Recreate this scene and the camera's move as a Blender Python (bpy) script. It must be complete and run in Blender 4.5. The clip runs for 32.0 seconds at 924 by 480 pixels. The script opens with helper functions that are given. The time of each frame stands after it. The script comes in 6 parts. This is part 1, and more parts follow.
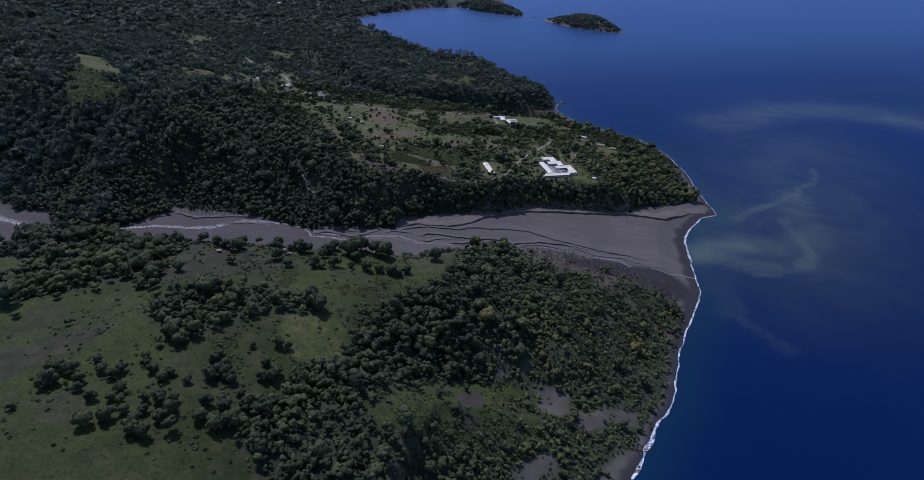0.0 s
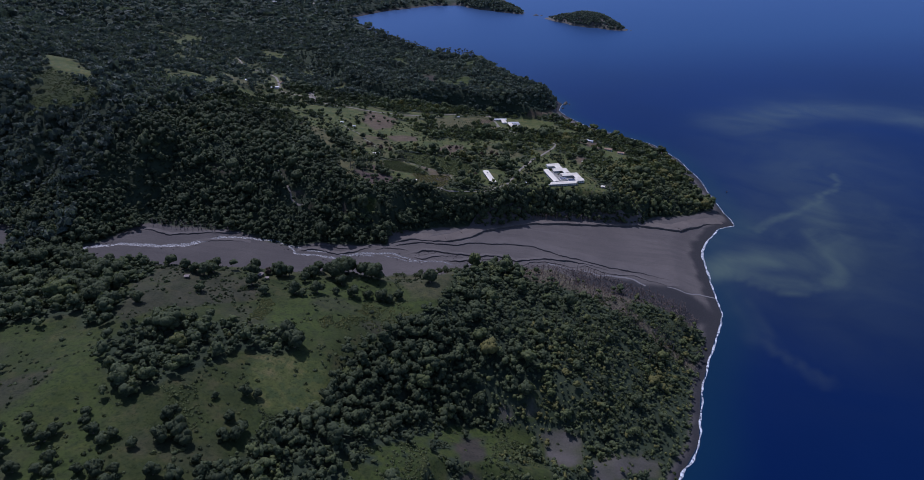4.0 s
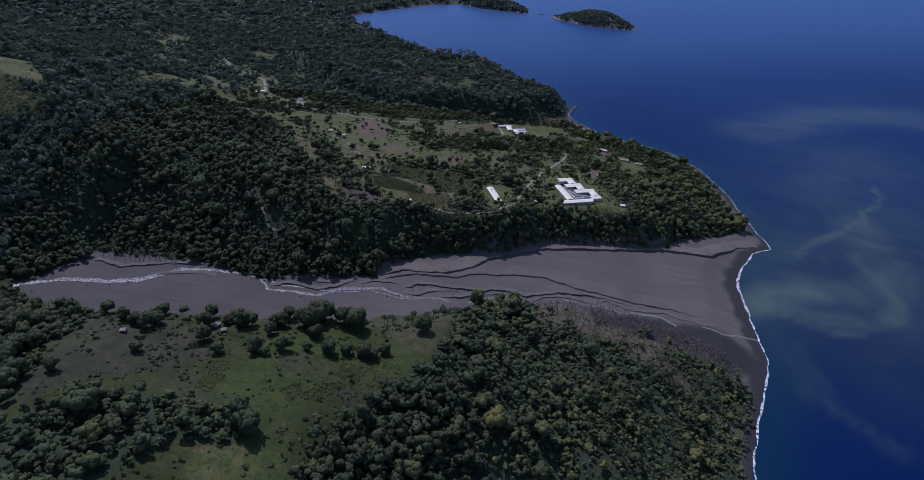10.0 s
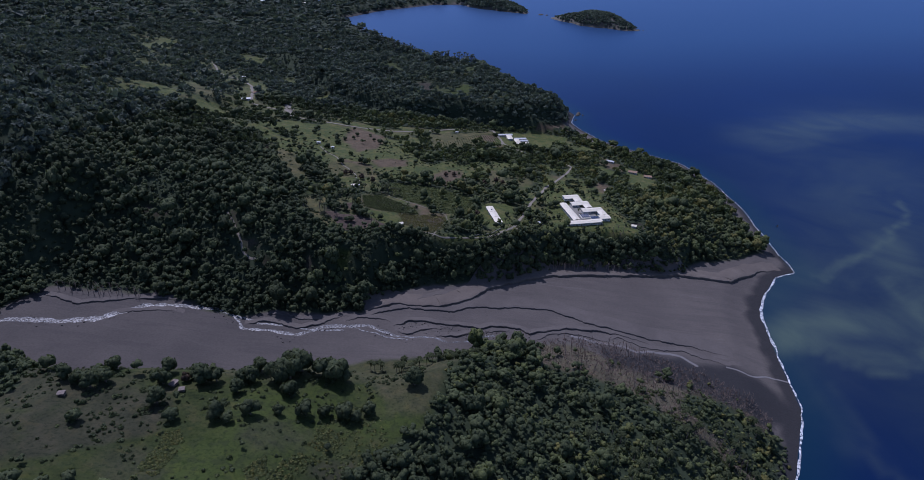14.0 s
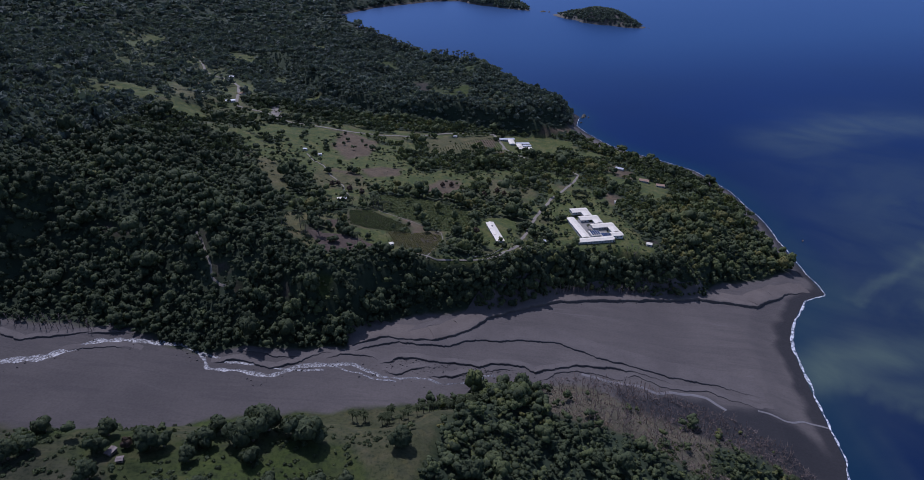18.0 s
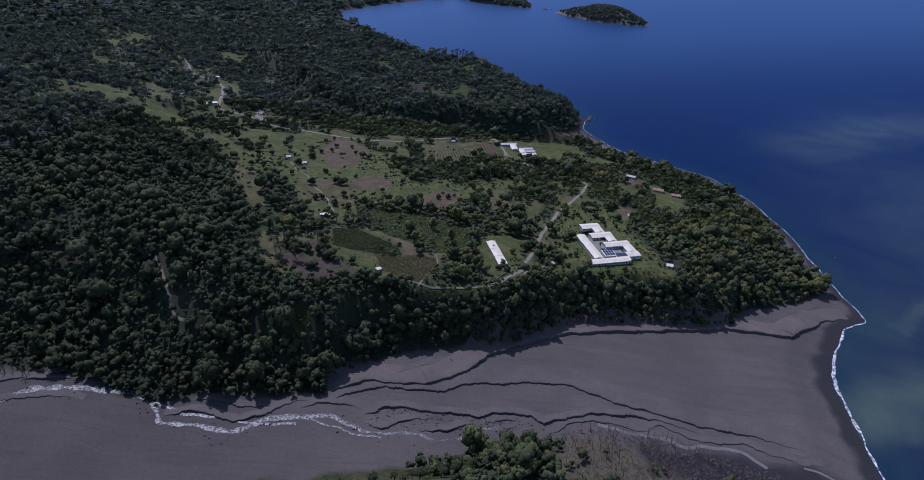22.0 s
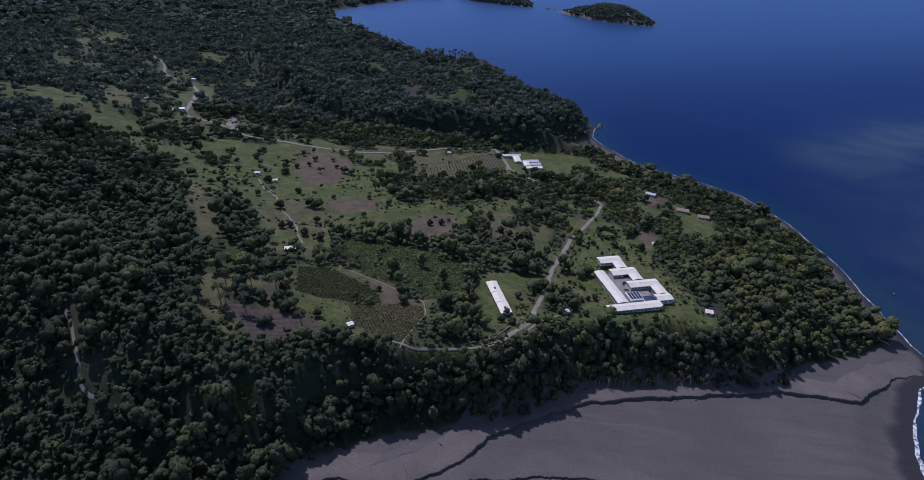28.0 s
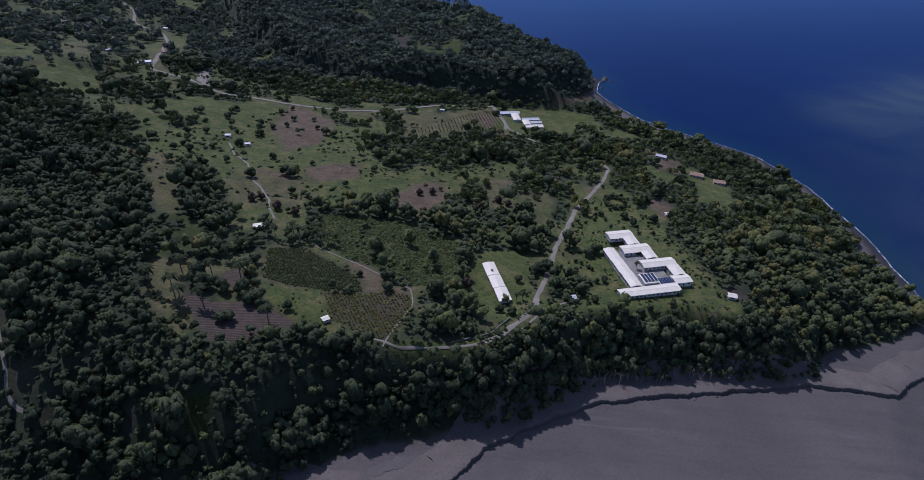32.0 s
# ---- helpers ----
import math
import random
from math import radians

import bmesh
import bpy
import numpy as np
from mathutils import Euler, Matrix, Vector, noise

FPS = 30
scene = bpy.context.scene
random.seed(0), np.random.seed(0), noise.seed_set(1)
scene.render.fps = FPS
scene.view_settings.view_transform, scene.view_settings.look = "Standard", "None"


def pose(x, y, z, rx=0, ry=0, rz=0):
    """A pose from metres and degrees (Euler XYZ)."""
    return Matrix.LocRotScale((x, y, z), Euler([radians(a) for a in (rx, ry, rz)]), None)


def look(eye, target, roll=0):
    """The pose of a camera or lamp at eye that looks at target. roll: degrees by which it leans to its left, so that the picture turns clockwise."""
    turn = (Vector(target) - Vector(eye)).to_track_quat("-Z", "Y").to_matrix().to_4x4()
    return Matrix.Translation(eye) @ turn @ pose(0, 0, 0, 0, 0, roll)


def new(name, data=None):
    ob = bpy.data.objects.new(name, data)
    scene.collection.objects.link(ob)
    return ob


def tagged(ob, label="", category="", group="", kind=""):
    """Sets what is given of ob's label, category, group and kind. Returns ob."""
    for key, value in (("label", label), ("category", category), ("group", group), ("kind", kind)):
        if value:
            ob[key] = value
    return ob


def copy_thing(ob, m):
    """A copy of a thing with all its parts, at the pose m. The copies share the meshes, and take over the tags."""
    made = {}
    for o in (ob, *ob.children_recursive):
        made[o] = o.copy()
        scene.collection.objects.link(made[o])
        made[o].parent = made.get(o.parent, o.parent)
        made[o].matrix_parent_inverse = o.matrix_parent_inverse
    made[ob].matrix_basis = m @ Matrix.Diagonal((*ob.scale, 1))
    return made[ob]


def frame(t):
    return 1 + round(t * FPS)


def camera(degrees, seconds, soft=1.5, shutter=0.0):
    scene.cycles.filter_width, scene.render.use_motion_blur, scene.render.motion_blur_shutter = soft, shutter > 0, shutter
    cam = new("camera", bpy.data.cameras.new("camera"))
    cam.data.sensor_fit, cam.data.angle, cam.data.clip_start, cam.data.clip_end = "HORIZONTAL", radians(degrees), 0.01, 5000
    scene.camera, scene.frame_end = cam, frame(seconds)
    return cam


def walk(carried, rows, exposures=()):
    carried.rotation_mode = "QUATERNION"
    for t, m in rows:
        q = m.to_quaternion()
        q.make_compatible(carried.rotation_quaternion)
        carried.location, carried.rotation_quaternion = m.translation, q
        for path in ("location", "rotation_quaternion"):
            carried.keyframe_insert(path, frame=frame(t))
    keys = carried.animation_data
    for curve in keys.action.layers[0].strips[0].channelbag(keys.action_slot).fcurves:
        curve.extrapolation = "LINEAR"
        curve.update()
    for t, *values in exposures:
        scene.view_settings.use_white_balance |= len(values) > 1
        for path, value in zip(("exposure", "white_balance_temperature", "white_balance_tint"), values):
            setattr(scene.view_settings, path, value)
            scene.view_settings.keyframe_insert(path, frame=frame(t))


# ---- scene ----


# ---- camera ----
cam = camera(76.49, 32.0, 0.45)
# seconds, eye x y z, yaw, pitch, roll (degrees)
PATH = [
    (0.0, -0.00, 0.00, 416.14, 1.304, -28.619, 1.870),
    (1.0, 0.44, 17.31, 412.84, 1.315, -28.652, 1.756),
    (2.0, 0.74, 34.66, 409.74, 1.348, -28.673, 1.675),
    (3.0, 0.84, 52.03, 406.77, 1.384, -28.700, 1.627),
    (3.5, 0.83, 60.72, 405.30, 1.398, -28.716, 1.614),
    (5.5, -0.22, 96.11, 399.41, 1.447, -28.756, 1.570),
    (6.0, -0.42, 104.99, 397.73, 1.485, -28.751, 1.552),
    (7.0, -0.75, 122.75, 394.29, 1.535, -28.719, 1.511),
    (8.0, -1.00, 140.48, 390.83, 1.589, -28.704, 1.478),
    (9.0, -1.05, 158.06, 387.55, 1.641, -28.704, 1.485),
    (10.0, -0.96, 175.37, 384.75, 1.679, -28.730, 1.534),
    (11.0, -0.89, 192.66, 382.76, 1.661, -28.734, 1.578),
    (12.0, -0.99, 210.18, 381.70, 1.594, -28.713, 1.563),
    (13.0, -1.31, 227.83, 381.25, 1.572, -28.744, 1.484),
    (14.0, -1.54, 245.43, 380.80, 1.578, -28.774, 1.430),
    (14.5, -1.58, 254.18, 380.41, 1.583, -28.792, 1.417),
    (16.5, -0.93, 288.70, 375.15, 1.612, -28.955, 1.437),
    (17.0, -0.82, 297.68, 373.43, 1.621, -28.997, 1.447),
    (18.0, -0.70, 315.82, 369.92, 1.635, -29.024, 1.459),
    (19.0, -0.72, 334.08, 366.32, 1.626, -29.050, 1.452),
    (20.0, -0.76, 352.25, 362.61, 1.637, -29.083, 1.436),
    (21.0, -0.72, 370.29, 358.78, 1.657, -29.103, 1.413),
    (22.0, -0.56, 388.18, 354.87, 1.683, -29.106, 1.393),
    (23.0, -0.26, 405.97, 350.93, 1.697, -29.115, 1.386),
    (24.0, 0.06, 423.83, 347.11, 1.688, -29.124, 1.395),
    (25.0, 0.28, 441.68, 343.44, 1.680, -29.123, 1.414),
    (25.5, 0.34, 450.61, 341.63, 1.673, -29.112, 1.425),
    (27.5, -0.13, 485.87, 334.44, 1.673, -29.113, 1.504),
    (28.0, -0.21, 493.94, 332.68, 1.655, -28.999, 1.526),
    (28.5, -0.25, 501.84, 330.93, 1.614, -29.135, 1.555),
    (29.0, -0.22, 509.54, 329.19, 1.542, -30.237, 1.588),
    (29.5, -0.15, 517.06, 327.48, 1.444, -32.310, 1.621),
    (30.0, -0.09, 524.41, 325.82, 1.340, -33.527, 1.647),
    (30.5, -0.02, 531.59, 324.17, 1.238, -33.516, 1.660),
    (31.0, 0.03, 538.62, 322.51, 1.146, -33.548, 1.661),
    (32.0, 0.00, 552.40, 319.15, 1.062, -33.562, 1.648),
]


def aim(x, y, z, yaw, pitch, roll):
    a, p = radians(yaw), radians(pitch)
    way = Vector((-math.sin(a) * math.cos(p), math.cos(a) * math.cos(p), math.sin(p)))
    eye = Vector((x, y, z))
    return look(eye, eye + way, roll)


walk(cam, [(r[0], aim(*r[1:])) for r in PATH], exposures=[(0.0, 0.0, 5285, 28), (32.0, 0.0, 5285, 28)])


# ---- world and sun ----
SUN_AZ, SUN_EL = radians(-32), radians(55)      # azimuth from +y towards +x
world = bpy.data.worlds.new("sky")
scene.world = world
world.use_nodes = True
wn = world.node_tree
sky = wn.nodes.new("ShaderNodeTexSky")
sky.sky_type, sky.sun_disc = "NISHITA", False
sky.sun_elevation, sky.sun_rotation = SUN_EL, SUN_AZ
wn.links.new(sky.outputs[0], wn.nodes["Background"].inputs[0])
wn.nodes["Background"].inputs[1].default_value = 0.097
sun = new("sun", bpy.data.lights.new("sun", "SUN"))
sun.data.energy, sun.data.angle, sun.data.color = 3.3, radians(0.53), (1.0, 0.95, 0.88)
sun.matrix_world = look((math.sin(SUN_AZ) * math.cos(SUN_EL) * 900, math.cos(SUN_AZ) * math.cos(SUN_EL) * 900, math.sin(SUN_EL) * 900), (0, 0, 0))


# ---- materials ----
def material(name, rough=0.8, metal=0.0, spec=0.3):
    m = bpy.data.materials.new(name)
    m.use_nodes = True
    b = m.node_tree.nodes["Principled BSDF"]
    b.inputs["Roughness"].default_value, b.inputs["Metallic"].default_value = rough, metal
    b.inputs["Specular IOR Level"].default_value = spec
    return m, m.node_tree, b


def node(t, kind, **settings):
    n = t.nodes.new("ShaderNode" + kind)
    for key, value in settings.items():
        if key in n.inputs:
            n.inputs[key].default_value = value
    return n


def noise_of(t, scale, detail=4.0, rough=0.55):
    co = node(t, "NewGeometry")
    n = node(t, "TexNoise", Scale=scale, Detail=detail, Roughness=rough)
    t.links.new(co.outputs["Position"], n.inputs["Vector"])
    return n.outputs["Fac"]


def ramp(t, fac, stops):
    r = t.nodes.new("ShaderNodeValToRGB")
    el = r.color_ramp.elements
    el[0].position, el[0].color = stops[0][0], (*stops[0][1], 1)
    el[1].position, el[1].color = stops[-1][0], (*stops[-1][1], 1)
    for p, c in stops[1:-1]:
        e = el.new(p)
        e.color = (*c, 1)
    t.links.new(fac, r.inputs["Fac"])
    return r.outputs["Color"]


def blend(t, fac, a, b, mode="MIX"):
    m = t.nodes.new("ShaderNodeMix")
    m.data_type, m.blend_type = "RGBA", mode
    for sock, v in ((m.inputs["Factor"], fac), (m.inputs["A"], a), (m.inputs["B"], b)):
        if hasattr(v, "links"):
            t.links.new(v, sock)
        else:
            sock.default_value = (*v, 1) if isinstance(v, tuple) else v
    return m.outputs["Result"]


def attribute(t, name):
    a = t.nodes.new("ShaderNodeAttribute")
    a.attribute_name = name
    return a.outputs["Fac"]


def bump(t, b, height, strength, dist):
    n = node(t, "Bump", Strength=strength, Distance=dist)
    t.links.new(height, n.inputs["Height"])
    t.links.new(n.outputs["Normal"], b.inputs["Normal"])


def two_tone(name, c1, c2, scale, rough=0.85, fine=0.0, relief=0.0, metal=0.0, spec=0.3):
    m, t, b = material(name, rough, metal, spec)
    col = ramp(t, noise_of(t, scale), [(0.3, c1), (0.7, c2)])
    if fine:
        dark = tuple(0.72 * (p + q) / 2 for p, q in zip(c1, c2))
        col = blend(t, ramp(t, noise_of(t, fine, 2.0), [(0.45, (0, 0, 0)), (0.7, (0.6, 0.6, 0.6))]), col, dark)
    t.links.new(col, b.inputs["Base Color"])
    if relief:
        bump(t, b, noise_of(t, fine or scale, 5.0), 0.6, relief)
    return m


def leaf_material(name, dark, mid, light):
    m, t, b = material(name, 0.65, 0, 0.07)
    sprays = blend(t, 0.45, noise_of(t, 0.55, 3, 0.6), noise_of(t, 2.2, 2, 0.6))
    leaf = ramp(t, sprays, [(0.34, dark), (0.5, mid), (0.66, light)])
    bump(t, b, noise_of(t, 1.1, 4, 0.65), 0.7, 0.7)
    tint = ramp(t, attribute(t, "tint"), [(0.0, (0.55, 0.6, 0.62)), (0.5, (0.95, 1.0, 0.95)), (0.85, (1.35, 1.35, 1.0)), (1.0, (1.7, 1.4, 0.95))])
    col = blend(t, 1.0, leaf, tint, "MULTIPLY")
    t.links.new(col, b.inputs["Base Color"])
    through_leaf = node(t, "BsdfTranslucent")
    t.links.new(blend(t, 1.0, col, (1.1, 1.2, 0.8), "MULTIPLY"), through_leaf.inputs["Color"])
    mix = node(t, "MixShader", Fac=0.27)
    t.links.new(b.outputs[0], mix.inputs[1])
    t.links.new(through_leaf.outputs[0], mix.inputs[2])
    t.links.new(mix.outputs[0], t.nodes["Material Output"].inputs["Surface"])
    return m


MAT = {}
MAT["leaf"] = leaf_material("broad_leaf", (0.046, 0.058, 0.034), (0.076, 0.089, 0.046), (0.122, 0.131, 0.060))
MAT["red"] = leaf_material("reddish_leaf", (0.060, 0.044, 0.036), (0.095, 0.066, 0.050), (0.135, 0.094, 0.066))
MAT["palm"] = leaf_material("palm_leaf", (0.034, 0.040, 0.020), (0.050, 0.058, 0.027), (0.072, 0.078, 0.036))
# far foliage: paler and bluer, with the haze of distance put into its colour
MAT["far"] = leaf_material("hazed_leaf", (0.072, 0.088, 0.076), (0.105, 0.121, 0.096), (0.15, 0.16, 0.115))
MAT["yellow"] = leaf_material("yellowing_leaf", (0.12, 0.105, 0.04), (0.19, 0.165, 0.062), (0.27, 0.225, 0.09))
MAT["bark"] = two_tone("bark", (0.11, 0.085, 0.065), (0.2, 0.165, 0.13), 1.2, 0.9)
MAT["dead"] = two_tone("dead_wood", (0.16, 0.118, 0.094), (0.29, 0.222, 0.18), 0.8, 0.9)
MAT["roof"] = two_tone("white_roof_sheet", (0.58, 0.525, 0.40), (0.67, 0.61, 0.475), 0.25, 0.5, 1.6, 0.0, 0.0, 0.4)
MAT["rust"] = two_tone("weathered_roof_sheet", (0.10, 0.075, 0.06), (0.19, 0.15, 0.13), 0.5, 0.6, 2.0)
MAT["pale"] = two_tone("pale_roof_sheet", (0.34, 0.35, 0.35), (0.5, 0.5, 0.49), 0.3, 0.5, 1.5)
MAT["thatch"] = two_tone("thatch", (0.2, 0.13, 0.085), (0.34, 0.235, 0.16), 0.4, 0.95, 2.0, 0.1)
MAT["panel"] = two_tone("solar_glass", (0.012, 0.02, 0.05), (0.022, 0.035, 0.08), 0.5, 0.2, 0, 0, 0, 0.5)
MAT["paving"] = two_tone("old_concrete", (0.15, 0.14, 0.12), (0.25, 0.235, 0.2), 0.25, 0.9, 1.4, 0.02)
MAT["hull"] = two_tone("dark_hull", (0.03, 0.04, 0.05), (0.06, 0.07, 0.08), 0.6, 0.5)
MAT["wall"] = two_tone("painted_wall", (0.55, 0.53, 0.48), (0.66, 0.64, 0.6), 0.4, 0.8, 2.0)
MAT["dark"] = two_tone("dark_opening", (0.02, 0.022, 0.026), (0.045, 0.047, 0.05), 1.0, 0.35)
MAT["track"] = two_tone("gravel_track", (0.13, 0.115, 0.09), (0.22, 0.195, 0.155), 0.12, 0.95, 1.1, 0.03)


def ground_material():
    m, t, b = material("ground", 0.95, 0, 0.15)
    big, mid, fine = noise_of(t, 0.012, 5), noise_of(t, 0.07, 5), noise_of(t, 0.6, 3)
    grass = ramp(t, mid, [(0.3, (0.020, 0.028, 0.0075)), (0.5, (0.032, 0.041, 0.011)), (0.68, (0.052, 0.051, 0.020))])
    grass = blend(t, ramp(t, big, [(0.42, (0, 0, 0)), (0.62, (0.75, 0.75, 0.75))]), grass, (0.046, 0.064, 0.014))
    fern = ramp(t, noise_of(t, 0.16, 4), [(0.5, (0, 0, 0)), (0.6, (0.75, 0.75, 0.75))])
    grass = blend(t, fern, grass, (0.030, 0.040, 0.013))
    lush = ramp(t, mid, [(0.3, (0.048, 0.064, 0.017)), (0.5, (0.076, 0.085, 0.025)), (0.7, (0.116, 0.106, 0.041))])
    lush = blend(t, fern, lush, (0.044, 0.064, 0.022))
    grass = blend(t, attribute(t, "lush"), grass, lush)
    soil = ramp(t, mid, [(0.3, (0.031, 0.028, 0.021)), (0.7, (0.055, 0.047, 0.036))])
    soil = blend(t, attribute(t, "lush"), soil, ramp(t, mid, [(0.3, (0.074, 0.054, 0.034)), (0.7, (0.122, 0.093, 0.059))]))
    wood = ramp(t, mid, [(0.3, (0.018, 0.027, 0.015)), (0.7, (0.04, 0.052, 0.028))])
    ash = ramp(t, noise_of(t, 0.02, 6), [(0.3, (0.080, 0.071, 0.065)), (0.7, (0.107, 0.094, 0.084))])
    flow = node(t, "Mapping")
    flow.inputs["Scale"].default_value = (0.012, 0.11, 0.05)
    flow.inputs["Rotation"].default_value = (0, 0, -0.12)
    t.links.new(node(t, "NewGeometry").outputs["Position"], flow.inputs["Vector"])
    streak = node(t, "TexNoise", Scale=1.0, Detail=6.0, Roughness=0.62, Distortion=0.8)
    t.links.new(flow.outputs[0], streak.inputs["Vector"])
    ash = blend(t, ramp(t, streak.outputs["Fac"], [(0.5, (0, 0, 0)), (0.62, (0.5, 0.5, 0.5))]), ash, (0.073, 0.065, 0.061))
    ash = blend(t, ramp(t, streak.outputs["Fac"], [(0.3, (0.45, 0.45, 0.45)), (0.4, (0, 0, 0))]), ash, (0.13, 0.116, 0.107))
    wet = (0.024, 0.024, 0.026)
    col = blend(t, attribute(t, "soil"), grass, soil)
    tufts = ramp(t, noise_of(t, 0.42, 5, 0.7), [(0.5, (0, 0, 0)), (0.64, (0.85, 0.85, 0.85))])
    col = blend(t, tufts, col, blend(t, 1.0, col, (0.42, 0.52, 0.46), "MULTIPLY"))
    straw = ramp(t, noise_of(t, 0.11, 5, 0.65), [(0.54, (0, 0, 0)), (0.7, (0.55, 0.55, 0.55))])
    col = blend(t, straw, col, blend(t, 1.0, col, (1.58, 1.34, 1.1), "MULTIPLY"))
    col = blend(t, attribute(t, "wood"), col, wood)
    col = blend(t, attribute(t, "ash"), col, ash)
    col = blend(t, attribute(t, "wet"), col, wet)
    col = blend(t, ramp(t, fine, [(0.4, (0, 0, 0)), (0.75, (0.45, 0.45, 0.45))]), col, blend(t, 1.0, col, (0.62, 0.62, 0.6), "MULTIPLY"))
    t.links.new(col, b.inputs["Base Color"])
    bump(t, b, noise_of(t, 0.5, 6), 0.7, 0.5)
    return m


def water_material():
    m, t, b = material("sea_water", 0.4, 0, 0.0)
    deep = (0.0013, 0.0064, 0.028)
    plume = attribute(t, "silt")
    curl = noise_of(t, 0.0065, 6, 0.62)
    curl.node.inputs["Distortion"].default_value = 1.6
    wisp = ramp(t, curl, [(0.34, (0.48, 0.48, 0.48)), (0.66, (1, 1, 1))])
    f = blend(t, 1.0, plume, wisp, "MULTIPLY")
    base = blend(t, noise_of(t, 0.002, 4), deep, (0.0026, 0.0136, 0.070))
    base = blend(t, attribute(t, "shoal"), base, (0.004, 0.020, 0.046))
    # far water blended to a paler blue: distance haze painted into the base colour
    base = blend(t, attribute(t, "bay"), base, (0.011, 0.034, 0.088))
    base = blend(t, f, base, (0.074, 0.104, 0.080))
    t.links.new(base, b.inputs["Base Color"])
    w = blend(t, 0.5, noise_of(t, 0.09, 5), noise_of(t, 0.5, 3))
    bump(t, b, w, 0.18, 1.2)
    gloss, fres = node(t, "BsdfGlossy", Color=(0.45, 0.63, 0.96, 1.0), Roughness=0.3), node(t, "Fresnel", IOR=1.33)
    part_gloss = node(t, "Math")
    part_gloss.operation = "MULTIPLY"
    part_gloss.inputs[1].default_value = 0.475
    mix = node(t, "MixShader")
    t.links.new(fres.outputs[0], part_gloss.inputs[0])
    t.links.new(part_gloss.outputs[0], mix.inputs[0])
    t.links.new(b.outputs[0], mix.inputs[1])
    t.links.new(gloss.outputs[0], mix.inputs[2])
    t.links.new(mix.outputs[0], t.nodes["Material Output"].inputs["Surface"])
    return m


MAT["ground"], MAT["water"] = ground_material(), water_material()
MAT["ash"] = two_tone("ash_bank", (0.082, 0.073, 0.067), (0.109, 0.096, 0.087), 0.05, 0.95, 0.7, 0.2, 0, 0.15)
MAT["brown_ash"] = two_tone("brown_ash_bank", (0.096, 0.082, 0.071), (0.128, 0.110, 0.095), 0.05, 0.95, 0.7, 0.2, 0, 0.15)
MAT["soil"] = two_tone("ploughed_soil", (0.07, 0.052, 0.042), (0.115, 0.088, 0.07), 0.3, 0.95, 1.2, 0.1, 0, 0.15)
MAT["cliff"] = two_tone("dark_rock", (0.06, 0.055, 0.045), (0.13, 0.115, 0.09), 0.05, 0.9, 0.4, 0.4)
MAT["foam"] = two_tone("surf_foam", (0.55, 0.58, 0.6), (0.8, 0.81, 0.82), 0.15, 0.8, 0.9)
MAT["stream"] = two_tone("silty_stream", (0.13, 0.128, 0.126), (0.27, 0.268, 0.266), 0.25, 0.45, 0.8)
MAT["braid"] = two_tone("pale_silt", (0.125, 0.115, 0.108), (0.175, 0.163, 0.154), 0.2, 0.6, 0.9)
for ft, grain in ((MAT["foam"].node_tree, 0.35), (MAT["stream"].node_tree, 0.6)):
    gap, lace = node(ft, "BsdfTransparent"), node(ft, "MixShader")
    ft.links.new(ramp(ft, noise_of(ft, grain, 5, 0.65), [(0.38, (0, 0, 0)), (0.6, (1, 1, 1))]), lace.inputs[0])
    ft.links.new(gap.outputs[0], lace.inputs[1])
    ft.links.new(ft.nodes["Principled BSDF"].outputs[0], lace.inputs[2])
    ft.links.new(lace.outputs[0], ft.nodes["Material Output"].inputs["Surface"])



# ---- lie of the land ----
COAST = [(30, -200), (75, 120), (112, 255), (145, 350), (177, 406), (207, 447), (229, 512), (255, 566), (296, 644), (304, 705), (317, 788), (332, 822), (369, 873), (399, 887), (397, 955), (402, 1070), (391, 1175), (362, 1255), (270, 1335), (238, 1370), (220, 1405), (202, 1445), (192, 1480), (199, 1510), (208, 1540), (182, 1610), (150, 1680), (20, 1860), (-170, 2100), (-390, 2430), (-600, 2820), (-480, 3080), (-258, 3340), (-70, 3400), (60, 3260), (168, 3150), (140, 3500), (60, 4200), (0, 5200)]


def lerp(x, xs, ys):
    return np.interp(x, xs, ys)


def smooth(a, b, x):
    t = np.clip((x - a) / (b - a), 0, 1)
    return t * t * (3 - 2 * t)


def to_line(x, y, line):
    """Distance to a polyline, and how far along it the nearest point lies (0 to 1 a leg)."""
    best, where = np.full(np.shape(x), 1e9), np.zeros(np.shape(x))
    for i in range(len(line) - 1):
        (ax, ay), (bx, by) = line[i][:2], line[i + 1][:2]
        dx, dy = bx - ax, by - ay
        t = np.clip(((x - ax) * dx + (y - ay) * dy) / (dx * dx + dy * dy), 0, 1)
        d = np.hypot(x - ax - t * dx, y - ay - t * dy)
        near = d < best
        best, where = np.where(near, d, best), np.where(near, i + t, where)
    return best, where


def inside(x, y, poly):
    res = np.zeros(np.shape(x), bool)
    for i in range(len(poly)):
        (ax, ay), (bx, by) = poly[i - 1], poly[i]
        if ay != by:
            res ^= ((ay > y) != (by > y)) & (x < (bx - ax) * (y - ay) / (by - ay) + ax)
    return res


